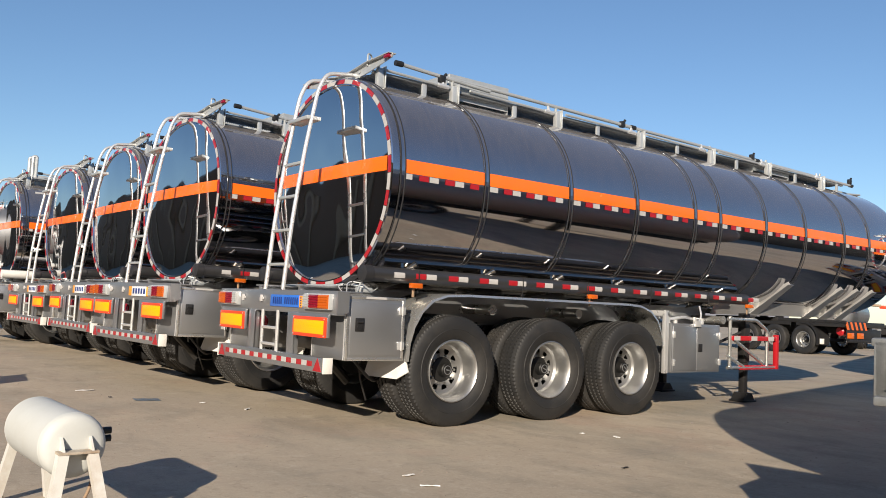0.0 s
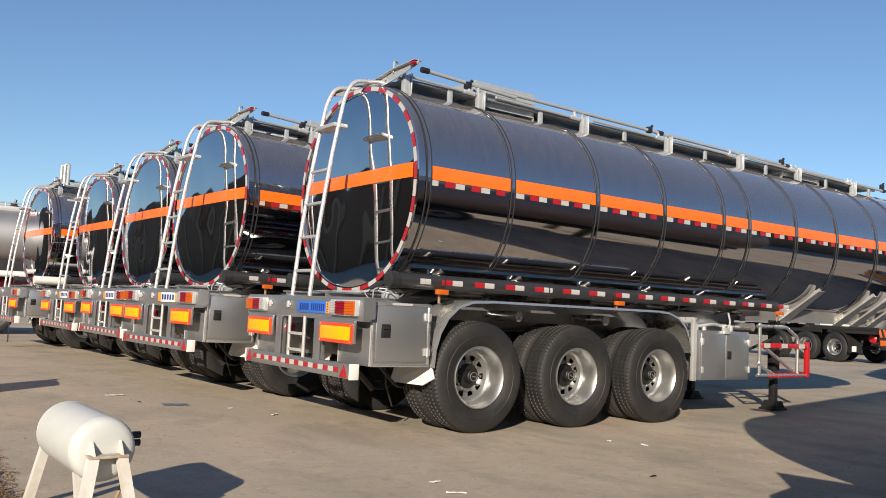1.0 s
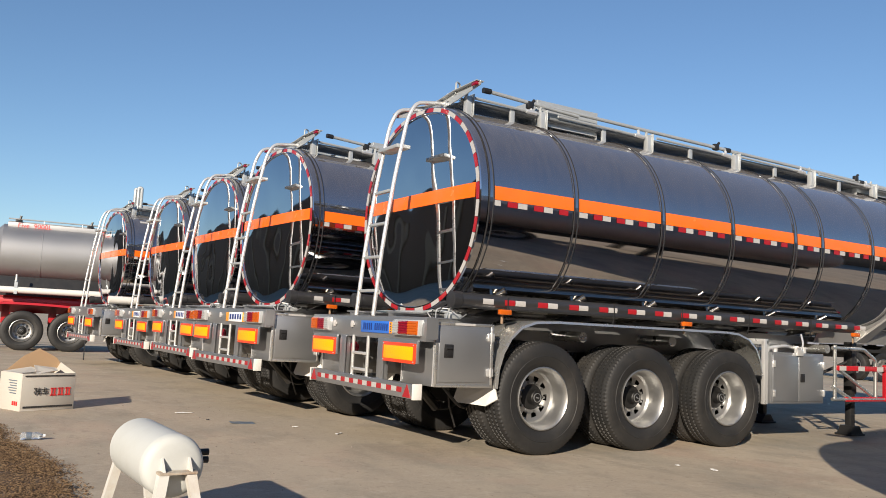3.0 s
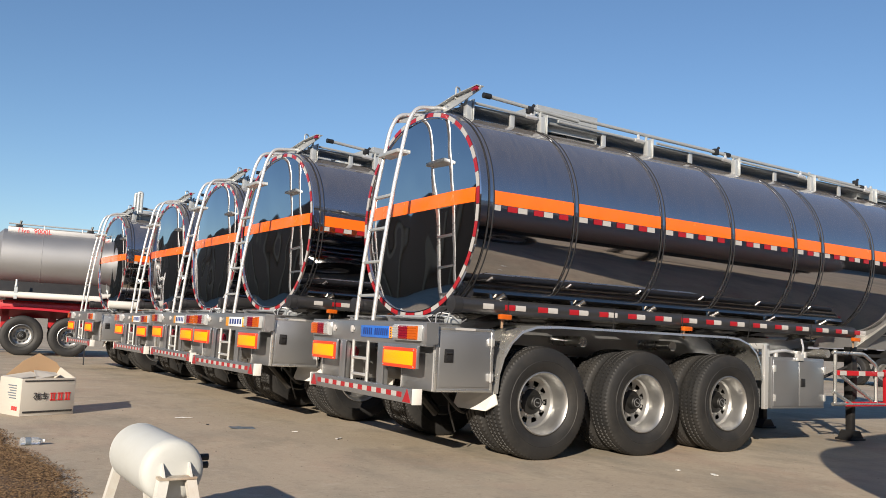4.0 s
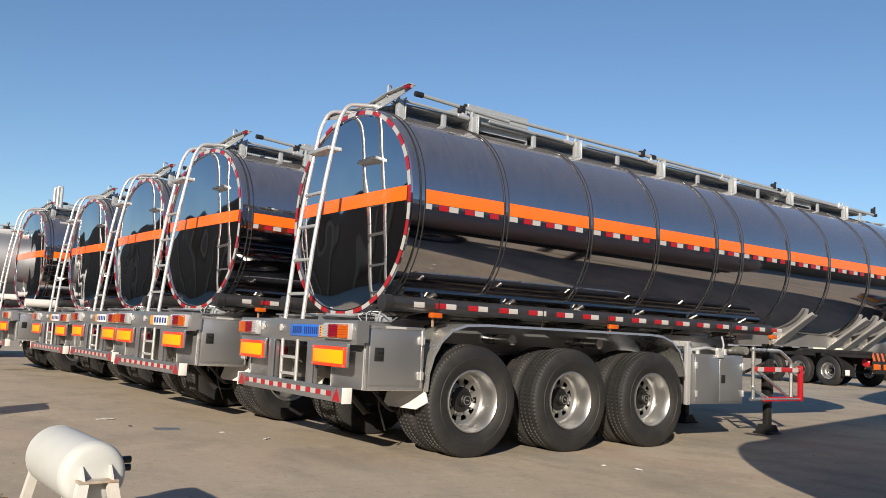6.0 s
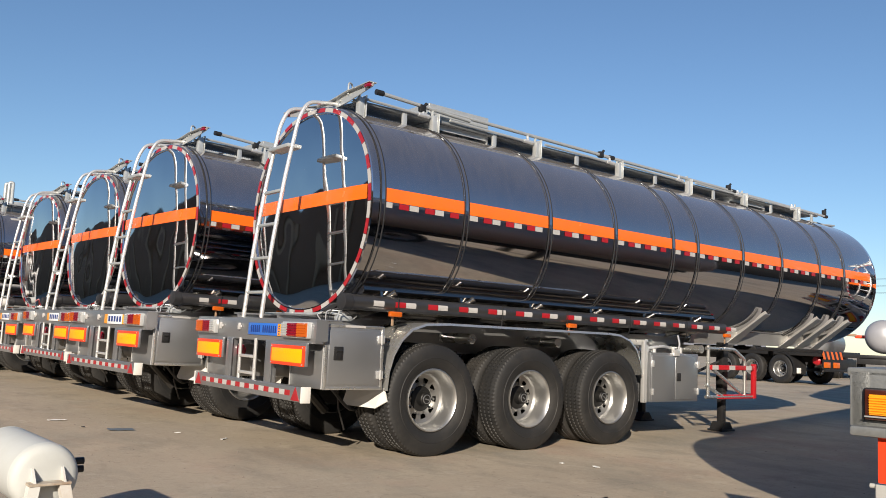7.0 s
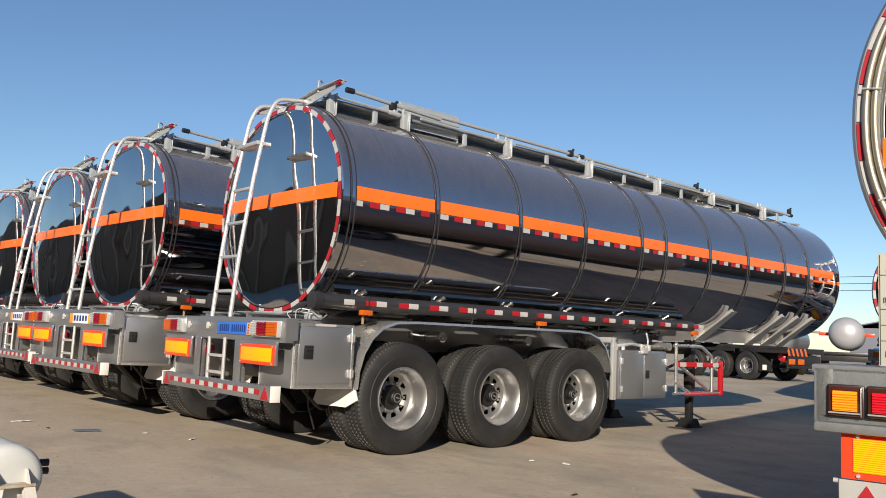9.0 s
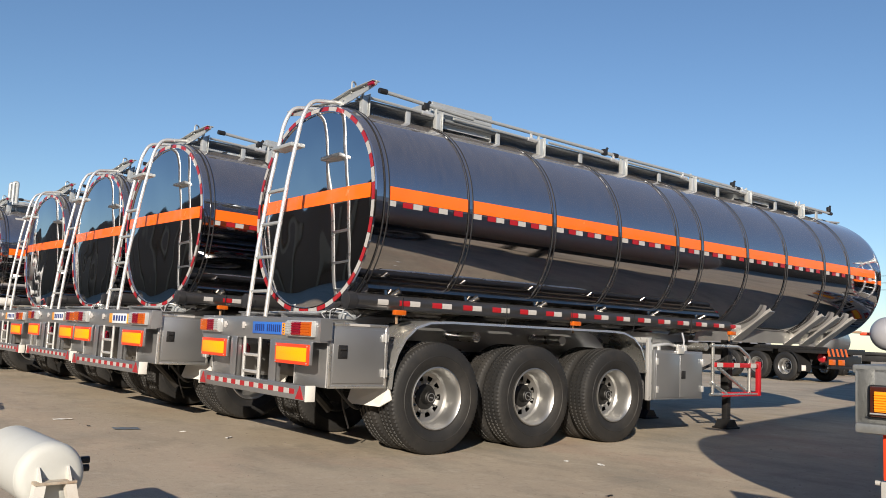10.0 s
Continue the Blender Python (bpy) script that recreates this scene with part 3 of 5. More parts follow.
        for x in (0.9, 1.9, 2.9, 3.9, 4.9, 5.9):
            bm = bmesh.new()
            plate(bm, [(x, side * 0.55, 1.28), (x, side * 1.02, 1.37), (x, side * 0.98, 1.56), (x, side * 0.80, 1.52)], 0.03)
            tube(bm, [(x + .02, side * 0.90, 1.44), (x + .13, side * 1.03, 1.545)], 0.032, 14)
            tube(bm, [(x + .115, side * 1.013, 1.531), (x + .135, side * 1.036, 1.550)], 0.037, 14)
            part("bracket", bm, M_DARK_STEEL, t, "tubular steel bracket")
        for x in (1.0, 2.35, 3.35, 4.45, 5.6):
            bm = bmesh.new()
            tube(bm, bent([(x, side * 1.127, 1.50), (x, side * 1.134, 1.43), (x + .01, side * 1.12, 1.35), (x + .01, side * 1.10, 1.27)], 0.03), 0.006, 6)
            part("wire", bm, M_BLACK, t)
        for x in (0.97, 3.42, 6.52):
            bm = bmesh.new()
            box(bm, (x - .065, side * 1.10, 1.315), (x + .065, side * 1.155, 1.365), 0.008)
            lens = part("side_marker_lamp", bm, M_AMBER_LENS, t, "amber side marker lamp")
            bm = bmesh.new()
            box(bm, (x - .02, side * 1.09, 1.23), (x + .005, side * 1.102, 1.315), 0.003)
            part("stalk", bm, M_RUST, lens)
    # chassis
    for side in (-1, 1):
        bm = bmesh.new()
        plate(bm, [(3.3, side * y, z) for y, z in ((.36, .97), (.52, .97), (.52, .985), (.45, .985), (.45, 1.285), (.52, 1.285), (.52, 1.30), (.36, 1.30), (.36, 1.285), (.42, 1.285), (.42, .985), (.36, .985))], 6.4)
        part("chassis_rail", bm, M_STEEL, t, "grey steel chassis rail")
        bm = bmesh.new()
        plate(bm, [(6.5, side * 0.53, 1.22), (10.2, side * 0.53, 1.26), (10.2, side * 0.60, 1.42), (6.5, side * 0.62, 1.42)], 0.012)
        part("saddle_plate", bm, M_POLISHED, t, "bright steel saddle plate")
        for x in (7.55, 9.05, 9.55, 10.05):
            bm = bmesh.new()
            lo = Vector((x, side * 0.48, 1.20))
            hi = Vector((x + .08, side * 1.08, 1.69))
            d = (hi - lo).normalized()
            nrm = d.cross(Vector((1, 0, 0))).normalized() * (0.06 if side < 0 else -0.06)
            w = Vector((0.075, 0, 0))
            plate(bm, [lo - w * 1.7 , hi - w, hi + w, lo + w * 1.7], 0.008)
            plate(bm, [lo, hi, hi + nrm, lo + nrm * 3], 0.008)
            part("saddle_arm", bm, M_POLISHED, t, "polished steel saddle arm")
    for x in (0.5, 2.1, 3.4, 4.8, 6.2):
        bm = bmesh.new()
        tube(bm, [(x, -0.95, 1.14), (x, 0.95, 1.14)], 0.055, 14)
        part("cross_member", bm, M_BRIGHT, t)
    # axles, springs, wheels
    for i, x in enumerate(HUBS):
        bm = bmesh.new()
        tube(bm, [(x, -0.95, 0.536), (x, 0.95, 0.536)], 0.065, 14)
        for side in (-1, 1):
            tube(bm, [(x, side * 0.60, 0.536), (x, side * 0.80, 0.536)], 0.20, 20)
        part("axle", bm, M_BLACK, t, "black axle with brake drums")
        for side in (-1, 1):
            bm = bmesh.new()
            for k in range(6):
                h = 0.62 + 0.022 * k
                w = 0.50 - 0.05 * (5 - k)
                tube(bm, [(x - w, side * 0.52, h + .05), (x, side * 0.52, h), (x + w, side * 0.52, h + .05)], 0.011, 4)
            box(bm, (x - .60, side * .48, .70), (x - .50, side * .56, 1.0), 0.01)
            part("leaf_spring", bm, M_BLACK, t)
        for side in (-1, 1):
            add_wheel(t, x, side * 1.075, side, spin=17 * i + 11)
            add_wheel(t, x, side * 0.745, -side, spin=29 * i)
    # mudguards
    for side in (-1, 1):
        path = [(0.83, 0.63), (0.845, 0.80), (0.893, 0.96), (0.98, 1.105), (1.105, 1.215), (1.28, 1.272), (1.55, 1.285), (3.95, 1.285), (4.17, 1.272), (4.35, 1.215), (4.48, 1.11), (4.56, 0.96), (4.59, 0.80)]
        bm = bmesh.new()
        rows = []
        for i, (x, z) in enumerate(path):
            a, b = Vector(path[max(i - 1, 0)]), Vector(path[min(i + 1, len(path) - 1)])
            d = (b - a).normalized()
            nx, nz = -d.y, d.x
            row = []
            for y, off in ((0.62, 0.0), (1.205, 0.0), (1.222, -0.004), (1.228, -0.026), (1.219, -0.027), (1.214, -0.012), (1.20, -0.008), (0.62, -0.008)):
                row.append(bm.verts.new((x + nx * off, side * y, z + nz * off)))
            rows.append(row)
        for r0, r1 in zip(rows, rows[1:]):
            for k in range(8):
                bm.faces.new((r0[k], r0[(k + 1) % 8], r1[(k + 1) % 8], r1[k]))
        bm.faces.new(rows[0]), bm.faces.new(rows[-1][::-1])
        part("mudguard", bm, M_BRIGHT, t, "bright aluminium mudguard")
        bm = bmesh.new()
        plate(bm, [(0.80, side * 0.66, 0.66), (0.84, side * 1.20, 0.66), (0.88, side * 1.20, 0.53), (0.80, side * 1.12, 0.46), (0.72, side * 0.68, 0.46)], 0.012)
        part("mud_flap", bm, M_WHITE, t, "pale mud flap")
    # side boxes at the rear with doors
    for side in (-1, 1):
        bm = bmesh.new()
        box(bm, (0.16, side * 0.62, 0.64), (0.79, side * 1.225, 1.215), 0.010)
        body = part("locker", bm, M_STEEL, t, "brushed aluminium side locker")
        bm = bmesh.new()
        y = side * 1.227
        for a, b in (((0.17, 1.19), (0.785, 1.215)), ((0.17, 0.64), (0.785, 0.665)), ((0.165, 0.64), (0.19, 1.215)), ((0.762, 0.64), (0.787, 1.215))):
            box(bm, (a[0], y - side * .004, a[1]), (b[0], y + side * .004, b[1]), 0.002)
        part("frame", bm, M_BRIGHT, body)
        for y in (0.64, 1.215):
            bm = bmesh.new()
            tube(bm, [(0.157, side * y, 0.645), (0.157, side * y, 1.21)], 0.006, 6)
            part("edge_trim", bm, M_LADDER, body)
        bm = bmesh.new()
        box(bm, (0.205, side * 1.222, 0.685), (0.745, side * 1.236, 1.165), 0.004)
        door = part("door", bm, M_STEEL, body)
        bm = bmesh.new()
        box(bm, (0.250, side * 1.233, 0.900), (0.345, side * 1.245, 1.020), 0.012)
        tube(bm, [(0.27, side * 1.246, 0.985), (0.325, side * 1.25, 0.985)], 0.012, 8)
        tube(bm, [(0.297, side * 1.243, 0.94), (0.297, side * 1.252, 0.94)], 0.026, 14)
        part("latch", bm, M_BLACK, door, "black recessed latch")
        for z in (0.74, 1.06):
            bm = bmesh.new()
            box(bm, (0.715, side * 1.235, z), (0.785, side * 1.247, z + .07), 0.004)
            tube(bm, [(0.752, side * 1.247, z - .01), (0.752, side * 1.247, z + .08)], 0.009, 8)
            part("hinge", bm, M_LADDER, door, "bright hinge")
        bm = bmesh.new()
        box(bm, (0.36, side * 1.2285, 1.193), (0.58, side * 1.2315, 1.213))
        part("sticker", bm, M_WHITE_TAPE, body, "small white sticker with red print")
    # rear beam with lamps
    bm = bmesh.new()
    box(bm, (0.04, -1.27, 1.045), (0.06, 1.27, 1.24), 0.003)
    box(bm, (0.04, -1.27, 1.235), (0.30, 1.27, 1.25), 0.003)
    box(bm, (0.04, -1.27, 1.035), (0.12, 1.27, 1.05), 0.003)
    plate(bm, [(0.04, -1.27, 1.04), (0.16, -1.27, 1.06), (0.16, -1.27, 1.24), (0.04, -1.27, 1.245)], 0.006)
    plate(bm, [(0.04, 1.27, 1.04), (0.16, 1.27, 1.06), (0.16, 1.27, 1.24), (0.04, 1.27, 1.245)], 0.006)
    part("rear_beam", bm, M_STEEL, t, "brushed aluminium rear lamp beam")
    lamp_cluster(t, -1.20, -0.74, 1.078, 1.222, 0.04, [(M_AMBER_LENS, 0.38), (M_RED_LENS, 0.38), (M_CLEAR_LENS, 0.24)])
    lamp_cluster(t, 0.74, 1.20, 1.078, 1.222, 0.04, [(M_CLEAR_LENS, 0.24), (M_RED_LENS, 0.38), (M_AMBER_LENS, 0.38)])
    for y in (0.22, 0.66):
        bm = bmesh.new()
        box(bm, (0.04, y - .045, 1.145), (0.022, y + .045, 1.175), 0.008)
        box(bm, (0.04, y - .018, 1.125), (0.012, y + .018, 1.195), 0.008)
        part("small_lamp", bm, M_WHITE_TAPE, t, "small clear number lamp")
    for s in (-1, 1):
        a, b = (-1.17, -0.555) if s < 0 else (0.545, 1.15)
        bm = bmesh.new()
        box(bm, (-0.012, a, 0.832), (0.004, b, 1.012), 0.004)
        pl = part("warning_plate", bm, M_RED_BORDER, t, "orange plate with red border")
        bm = bmesh.new()
        box(bm, (-0.016, a + .03, 0.862), (-0.011, b - .03, 0.982), 0.001)
        part("centre", bm, M_AMBER_TAPE, pl, "orange reflective centre")
        for y in (a + .02, b - .02):
            for z in (0.848, 0.996):
                bm = bmesh.new()
                tube(bm, [(-0.012, y, z), (-0.018, y, z)], 0.007, 8)
                part("bolt", bm, M_GALV, pl)
        bm = bmesh.new()
        box(bm, (0.004, a - .012, 0.835), (0.03, b + .012, 1.04), 0.004)
        part("backing", bm, M_STEEL, pl)
        bm = bmesh.new()
        yy = -0.44 if s < 0 else 0.42
        box(bm, (0.02, yy - .055, 0.60), (0.09, yy + .055, 1.04), 0.004)
        box(bm, (0.02, yy - .075, 0.62), (0.03, yy - .055, 1.04), 0.002)
        part("bumper_post", bm, M_STEEL, t, "aluminium bumper post")
        if s > 0:
            bm = bmesh.new()
            revolve(bm, [(0.0, -0.03), (0.055, -0.025), (0.062, 0.0), (0.05, 0.02)], 24)
            bmesh.ops.transform(bm, matrix=pose(0.12, 0.32, 0.92, 0, 0, -90), verts=bm.verts)
            part("fog_lamp", bm, M_RED_LENS, t, "round red fog lamp")
    # lower ladder in the middle
    bm = bmesh.new()
    for y in (0.20, -0.135):
        tube(bm, [(0.045, y, 0.64), (0.045, y, 1.05)], 0.018, 10)
    for z in (0.70, 0.86):
        box(bm, (0.03, -0.13, z), (0.075, 0.195, z + .028), 0.004)
    part("lower_ladder", bm, M_LADDER, t, "short white ladder section")
    # bumper
    bm = bmesh.new()
    box(bm, (-0.005, -1.16, 0.525), (0.07, 1.165, 0.655), 0.006)
    bumper = part("bumper", bm, M_STEEL, t, "aluminium underrun bumper")
    for s in (-1, 1):
        bm = bmesh.new()
        box(bm, (-0.010, s * 1.152, 0.520), (0.085, s * 1.168, 0.660), 0.003)
        part("end_cap", bm, M_WHITE, bumper, "white end cap")
        bm = bmesh.new()
        plate(bm, [(-0.009, s * 1.13, 0.535), (-0.009, s * 0.985, 0.535), (-0.009, s * 1.0575, 0.650)], 0.006)
        part("red_triangle", bm, M_RED_TAPE, bumper, "red triangular reflector")
    bm0 = bmesh.new()
    box(bm0, (-0.0085, -0.046, 0.572), (-0.005, 0.046, 0.618))
    dash = [mesh_of("dash", bm0, M_RED_TAPE)]
    bm0 = bmesh.new()
    box(bm0, (-0.0085, -0.046, 0.572), (-0.005, 0.046, 0.618))
    dash.append(mesh_of("dash", bm0, M_WHITE_TAPE))
    for k in range(19):
        ob = new("dash", dash[k % 2])
        ob.parent = bumper
        ob.location = (0, -0.91 + k * 0.1011, 0)
    # chain-like hanging strap and air lines under the rear
    bm = bmesh.new()
    tube(bm, bent([(0.9, -0.3, 1.0), (0.85, -0.40, 0.55), (0.95, -0.5, 0.80)], 0.2), 0.012, 6)
    tube(bm, bent([(0.5, -0.75, 0.66), (0.75, -0.85, 0.36), (1.0, -0.62, 0.6)], 0.2), 0.015, 6)
    tube(bm, [(0.70, -0.60, 0.66), (0.74, -0.58, 0.42), (0.84, -0.55, 0.20)], 0.010, 6)
    part("air_line", bm, M_BLACK, t, "black hanging air line")
    bm = bmesh.new()
    tube(bm, [(0.35, 0.25, 1.02), (1.1, 0.25, 0.30)], 0.05, 8)
    part("brace", bm, M_BLACK, t)
    bm = bmesh.new()
    tube(bm, [(0.55, -0.35, 0.80), (0.55, 0.35, 0.80)], 0.14, 20)
    part("air_tank", bm, M_BLACK, t, "black air tank")
    # rear ladder
    prof = [(0.045, 1.25), (0.10, 1.90), (0.19, 2.60), (0.25, 2.95), (0.31, 3.28), (0.40, 3.46), (0.58, 3.49), (0.95, 3.53)]
    bm = bmesh.new()
    for y in (0.18, -0.205):
        tube(bm, bent([(x, y, z) for x, z in prof], 0.14), 0.021, 12)
    lad = part("ladder", bm, M_LADDER, t, "white tubular ladder bent over the tank's top")
    for z in (1.50, 1.84, 2.18, 2.52, 2.98):
        for (xa, za), (xb, zb) in zip(prof, prof[1:]):
            if za <= z <= zb:
                x = xa + (xb - xa) * (z - za) / (zb - za)
        bm = bmesh.new()
        if z > 2.9:
            box(bm, (x - .06, -0.22, z - .02), (x + .10, 0.20, z + .02), 0.008)
        else:
            box(bm, (x - .015, -0.20, z - .014), (x + .03, 0.175, z + .014), 0.004)
        part("rung", bm, M_GALV, lad)
    # top walkway
    bm = bmesh.new()
    for s in (-1, 1):
        box(bm, (0.75, s * 0.50, 3.488), (10.2, s * 0.508, 3.512), 0.002)
        box(bm, (0.75, s * 0.465, 3.485), (10.2, s * 0.505, 3.491), 0.002)
    part("walkway_edge", bm, M_MESH, t, "dull galvanised walkway angle")
    bm = bmesh.new()
    vs = []
    nx, ny = 300, 10
    for i in range(nx):
        x = 0.8 + 9.35 * i / nx
        for s in (-1, 1):
            for k, (ya, yb) in enumerate(((0.495, 0.40), (0.40, 0.305), (0.305, 0.21), (0.21, 0.115))):
                e, f = (0, .031) if k % 2 else (.031, 0)
                plate(bm, [(x + e, s * ya, 3.495), (x + f, s * yb, 3.495), (x + f + .016, s * yb, 3.495), (x + e + .016, s * ya, 3.495)], 0.012)
                plate(bm, [(x + f, s * ya, 3.500), (x + e, s * yb, 3.500), (x + e + .016, s * yb, 3.500), (x + f + .016, s * ya, 3.500)], 0.012)
    part("grating", bm, M_MESH, t, "dark diamond mesh grating")
    for s in (-1, 1):
        for x in (0.82, 1.77, 3.35, 4.88, 6.42, 7.85, 9.43):
            bm = bmesh.new()
            box(bm, (x - .034, s * 0.505, 3.31), (x + .034, s * 0.57, 3.530), 0.003)
            box(bm, (x - .034, s * 0.46, 3.36), (x + .034, s * 0.51, 3.372), 0.003)
            box(bm, (x + .042, s * 0.47, 3.34), (x + .050, s * 0.585, 3.560), 0.002)
            tube(bm, [(x, s * 0.5, 3.52), (x, s * 0.515, 3.60)], 0.016, 8)
            part("rail_post", bm, M_GALV, t, "galvanised rail socket")
        for x in (1.40, 2.69, 4.1, 5.7, 7.1, 8.7, 10.0):
            bm = bmesh.new()
            box(bm, (x - .03, s * 0.49, 3.31), (x + .03, s * 0.515, 3.505), 0.004)
            part("clip", bm, M_GALV, t)
        for a, b, z0, z1 in ((1.06, 2.30, 3.640, 3.585), (1.72, 4.75, 3.620, 3.585), (4.45, 7.60, 3.585, 3.555), (7.35, 10.45, 3.555, 3.525)):
            bm = bmesh.new()
            tube(bm, [(a, s * 0.515, z0), (b, s * 0.515, z1)], 0.021, 10)
            rail = part("handrail", bm, M_GALV, t, "folded galvanised handrail tube")
            bm = bmesh.new()
            e = (a, z0) if a < 1.5 else (b, z1)
            tube(bm, [(e[0] - .045, s * 0.515, e[1]), (e[0] + .045, s * 0.515, e[1])], 0.030, 12)
            part("end_cap", bm, M_BLACK, rail, "black plastic end cap")
        for x in (1.62, 4.54, 7.47, 10.40):
            bm = bmesh.new()
            box(bm, (x - .04, s * 0.49, 3.55), (x + .04, s * 0.545, 3.63), 0.012)
            tube(bm, [(x + .03, s * .515, 3.62), (x + .06, s * .515, 3.655)], 0.018, 8)
            part("latch", bm, M_BLACK, t, "black rail latch")
        for x0, x1 in ((0.9, 1.72), (2.0, 3.3), (3.5, 4.8), (5.0, 6.3), (6.6, 7.8), (8.0, 9.4)):
            bm = bmesh.new()
            tube(bm, [(x0, s * 0.535, 3.53), (x1, s * 0.535, 3.51)], 0.016, 8)
            low = part("lower_rail", bm, M_GALV, t)
            bm = bmesh.new()
            tube(bm, [(x1 - .16, s * 0.535, 3.513), (x1 - .02, s * 0.535, 3.510)], 0.023, 10)
            tube(bm, [(x1 - .09, s * 0.535, 3.50), (x1 - .09, s * 0.520, 3.585)], 0.017, 8)
            part("clamp", bm, M_LADDER, low, "bright pivot clamp")
        for x0, x1, h in ((1.79, 2.66, 3.705), (7.65, 8.65, 3.60)):
            bm = bmesh.new()
            plate(bm, [(x0, s * 0.42, 3.43), (x1, s * 0.42, 3.43), (x1, s * 0.42, h), (x0, s * 0.42, h)], 0.008)
            part("crash_plate", bm, M_GALV, t, "galvanised rollover plate")
    for x0, x1, h in ((1.79, 2.66, 3.705), (7.65, 8.65, 3.60)):
        bm = bmesh.new()
        for x in (x0, x1):
            plate(bm, [(x, -0.42, 3.40), (x, 0.42, 3.40), (x, 0.42, h), (x, -0.42, h)], 0.008)
        tube(bm, [((x0 + x1) / 2, 0, 3.36), ((x0 + x1) / 2, 0, h - .05)], 0.25, 24)
        part("manhole", bm, M_GALV, t, "manhole collar between rollover plates")
    bm = bmesh.new()
    box(bm, (10.3, -0.30, 3.44), (11.15, 0.30, 3.462), 0.006)
    tube(bm, [(10.2, -0.30, 3.40), (11.2, -0.30, 3.47)], 0.016, 8)
    part("front_step", bm, M_GALV, t)
    # cross bar at the rear of the roof
    bm = bmesh.new()
    wing = [(-0.90, 3.598), (-0.885, 3.562), (-0.45, 3.488), (-0.20, 3.462), (0.20, 3.462), (0.45, 3.488), (0.885, 3.562), (0.90, 3.598),
            (0.45, 3.585), (0.15, 3.545), (-0.15, 3.545), (-0.45, 3.585)]
    plate(bm, [(0.735, y, z) for y, z in wing], 0.012)
    for a, b in (((-0.88, 3.602), (-0.45, 3.589)), ((-0.45, 3.589), (-0.15, 3.549)), ((-0.15, 3.549), (0.15, 3.549)), ((0.15, 3.549), (0.45, 3.589)), ((0.45, 3.589), (0.88, 3.602))):
        plate(bm, [(0.69, a[0], a[1]), (0.78, a[0], a[1]), (0.78, b[0], b[1]), (0.69, b[0], b[1])], 0.008)
    for y in (-0.30, 0.30):
        tube(bm, [(0.724, y, 3.52), (0.712, y, 3.52)], 0.012, 8)
    bar = part("roof_bar", bm, M_GALV, t, "galvanised roof cross bar")
    for s in (-1, 1):
        bm = bmesh.new()
        box(bm, (0.690, s * 0.78, 3.556), (0.728, s * 0.875, 3.594), 0.012)
        part("red_end", bm, M_RED_LENS, bar, "red lamp end")
    bm = bmesh.new()
    tube(bm, bent([(0.72, -0.45, 3.56), (0.72, -0.45, 3.69), (0.80, -0.40, 3.69), (0.80, -0.40, 3.55)], 0.05), 0.010, 8)
    part("hook", bm, M_GALV, bar)
    # equipment cabinet, white posts and guard frame ahead of the wheels
    for s in (-1, 1):
        bm = bmesh.new()
        box(bm, (4.645, s * 1.15, 0.47), (4.685, s * 1.20, 1.21), 0.006)
        box(bm, (4.695, s * 1.15, 0.47), (4.725, s * 1.19, 1.21), 0.004)
        box(bm, (4.645, s * 0.5, 1.16), (4.725, s * 1.19, 1.225), 0.006)
        part("post", bm, M_LADDER, t, "bright aluminium bracket post")
        bm = bmesh.new()
        box(bm, (4.78, s * 0.62, 0.475), (5.77, s * 1.19, 1.075), 0.010)
        cab = part("cabinet", bm, M_STEEL, t, "brushed aluminium cabinet with two doors")
        for a, b, hx in ((4.805, 5.27, 4.80), (5.285, 5.745, 5.735)):
            bm = bmesh.new()
            box(bm, (a, s * 1.186, 0.50), (b, s * 1.20, 1.045), 0.006)
            door = part("door", bm, M_STEEL, cab)
            for z in (0.56, 0.90):
                bm = bmesh.new()
                box(bm, (hx, s * 1.197, z), (hx + .035, s * 1.213, z + .08), 0.004)
                part("hinge", bm, M_LADDER, door)
        bm = bmesh.new()
        box(bm, (5.30, s * 1.198, 0.73), (5.38, s * 1.212, 0.83), 0.006)
        part("latch", bm, M_BLACK, cab, "black latch")
        bm = bmesh.new()
        box(bm, (5.22, s * 1.19, 1.04), (5.33, s * 1.225, 1.12), 0.005)
        tube(bm, bent([(5.28, s * 1.21, 1.08), (5.33, s * 1.22, 1.18), (5.38, s * 1.15, 1.30)], .05), 0.012, 8)
        for x in (4.95, 5.1, 5.5, 5.65):
            tube(bm, [(x, s * 1.0, 1.07), (x, s * 1.0, 1.15)], 0.025, 10)
        tube(bm, bent([(4.85, s * .95, 1.1), (5.2, s * 1.05, 1.16), (5.7, s * .9, 1.12)], .1), 0.02, 8)
        part("fitting", bm, M_LADDER, cab, "pipe fittings and clamp on the cabinet")
        # guard frame
        bm = bmesh.new()
        for pts in ([(6.35, s * 0.92, 1.16), (7.02, s * 0.92, 1.16), (7.30, s * 0.92, 1.02), (7.30, s * 0.92, 0.50)],
                    [(6.35, s * 0.92, 0.50), (7.50, s * 0.92, 0.50)], [(6.5, s * 0.92, 0.88), (7.2, s * 0.92, 0.55)], [(6.40, s * 0.92, 1.2), (6.40, s * 0.92, 0.50)],
                    [(6.35, s * 0.92, 0.66), (6.75, s * .92, 0.50)]):
            tube(bm, bent(pts, 0.05), 0.024, 10)
        frame_ob = part("guard_frame", bm, M_BRIGHT, t, "tubular aluminium side guard")
        bm = bmesh.new()
        box(bm, (6.42, s * 0.93, 0.87), (7.53, s * 0.955, 0.935), 0.006)
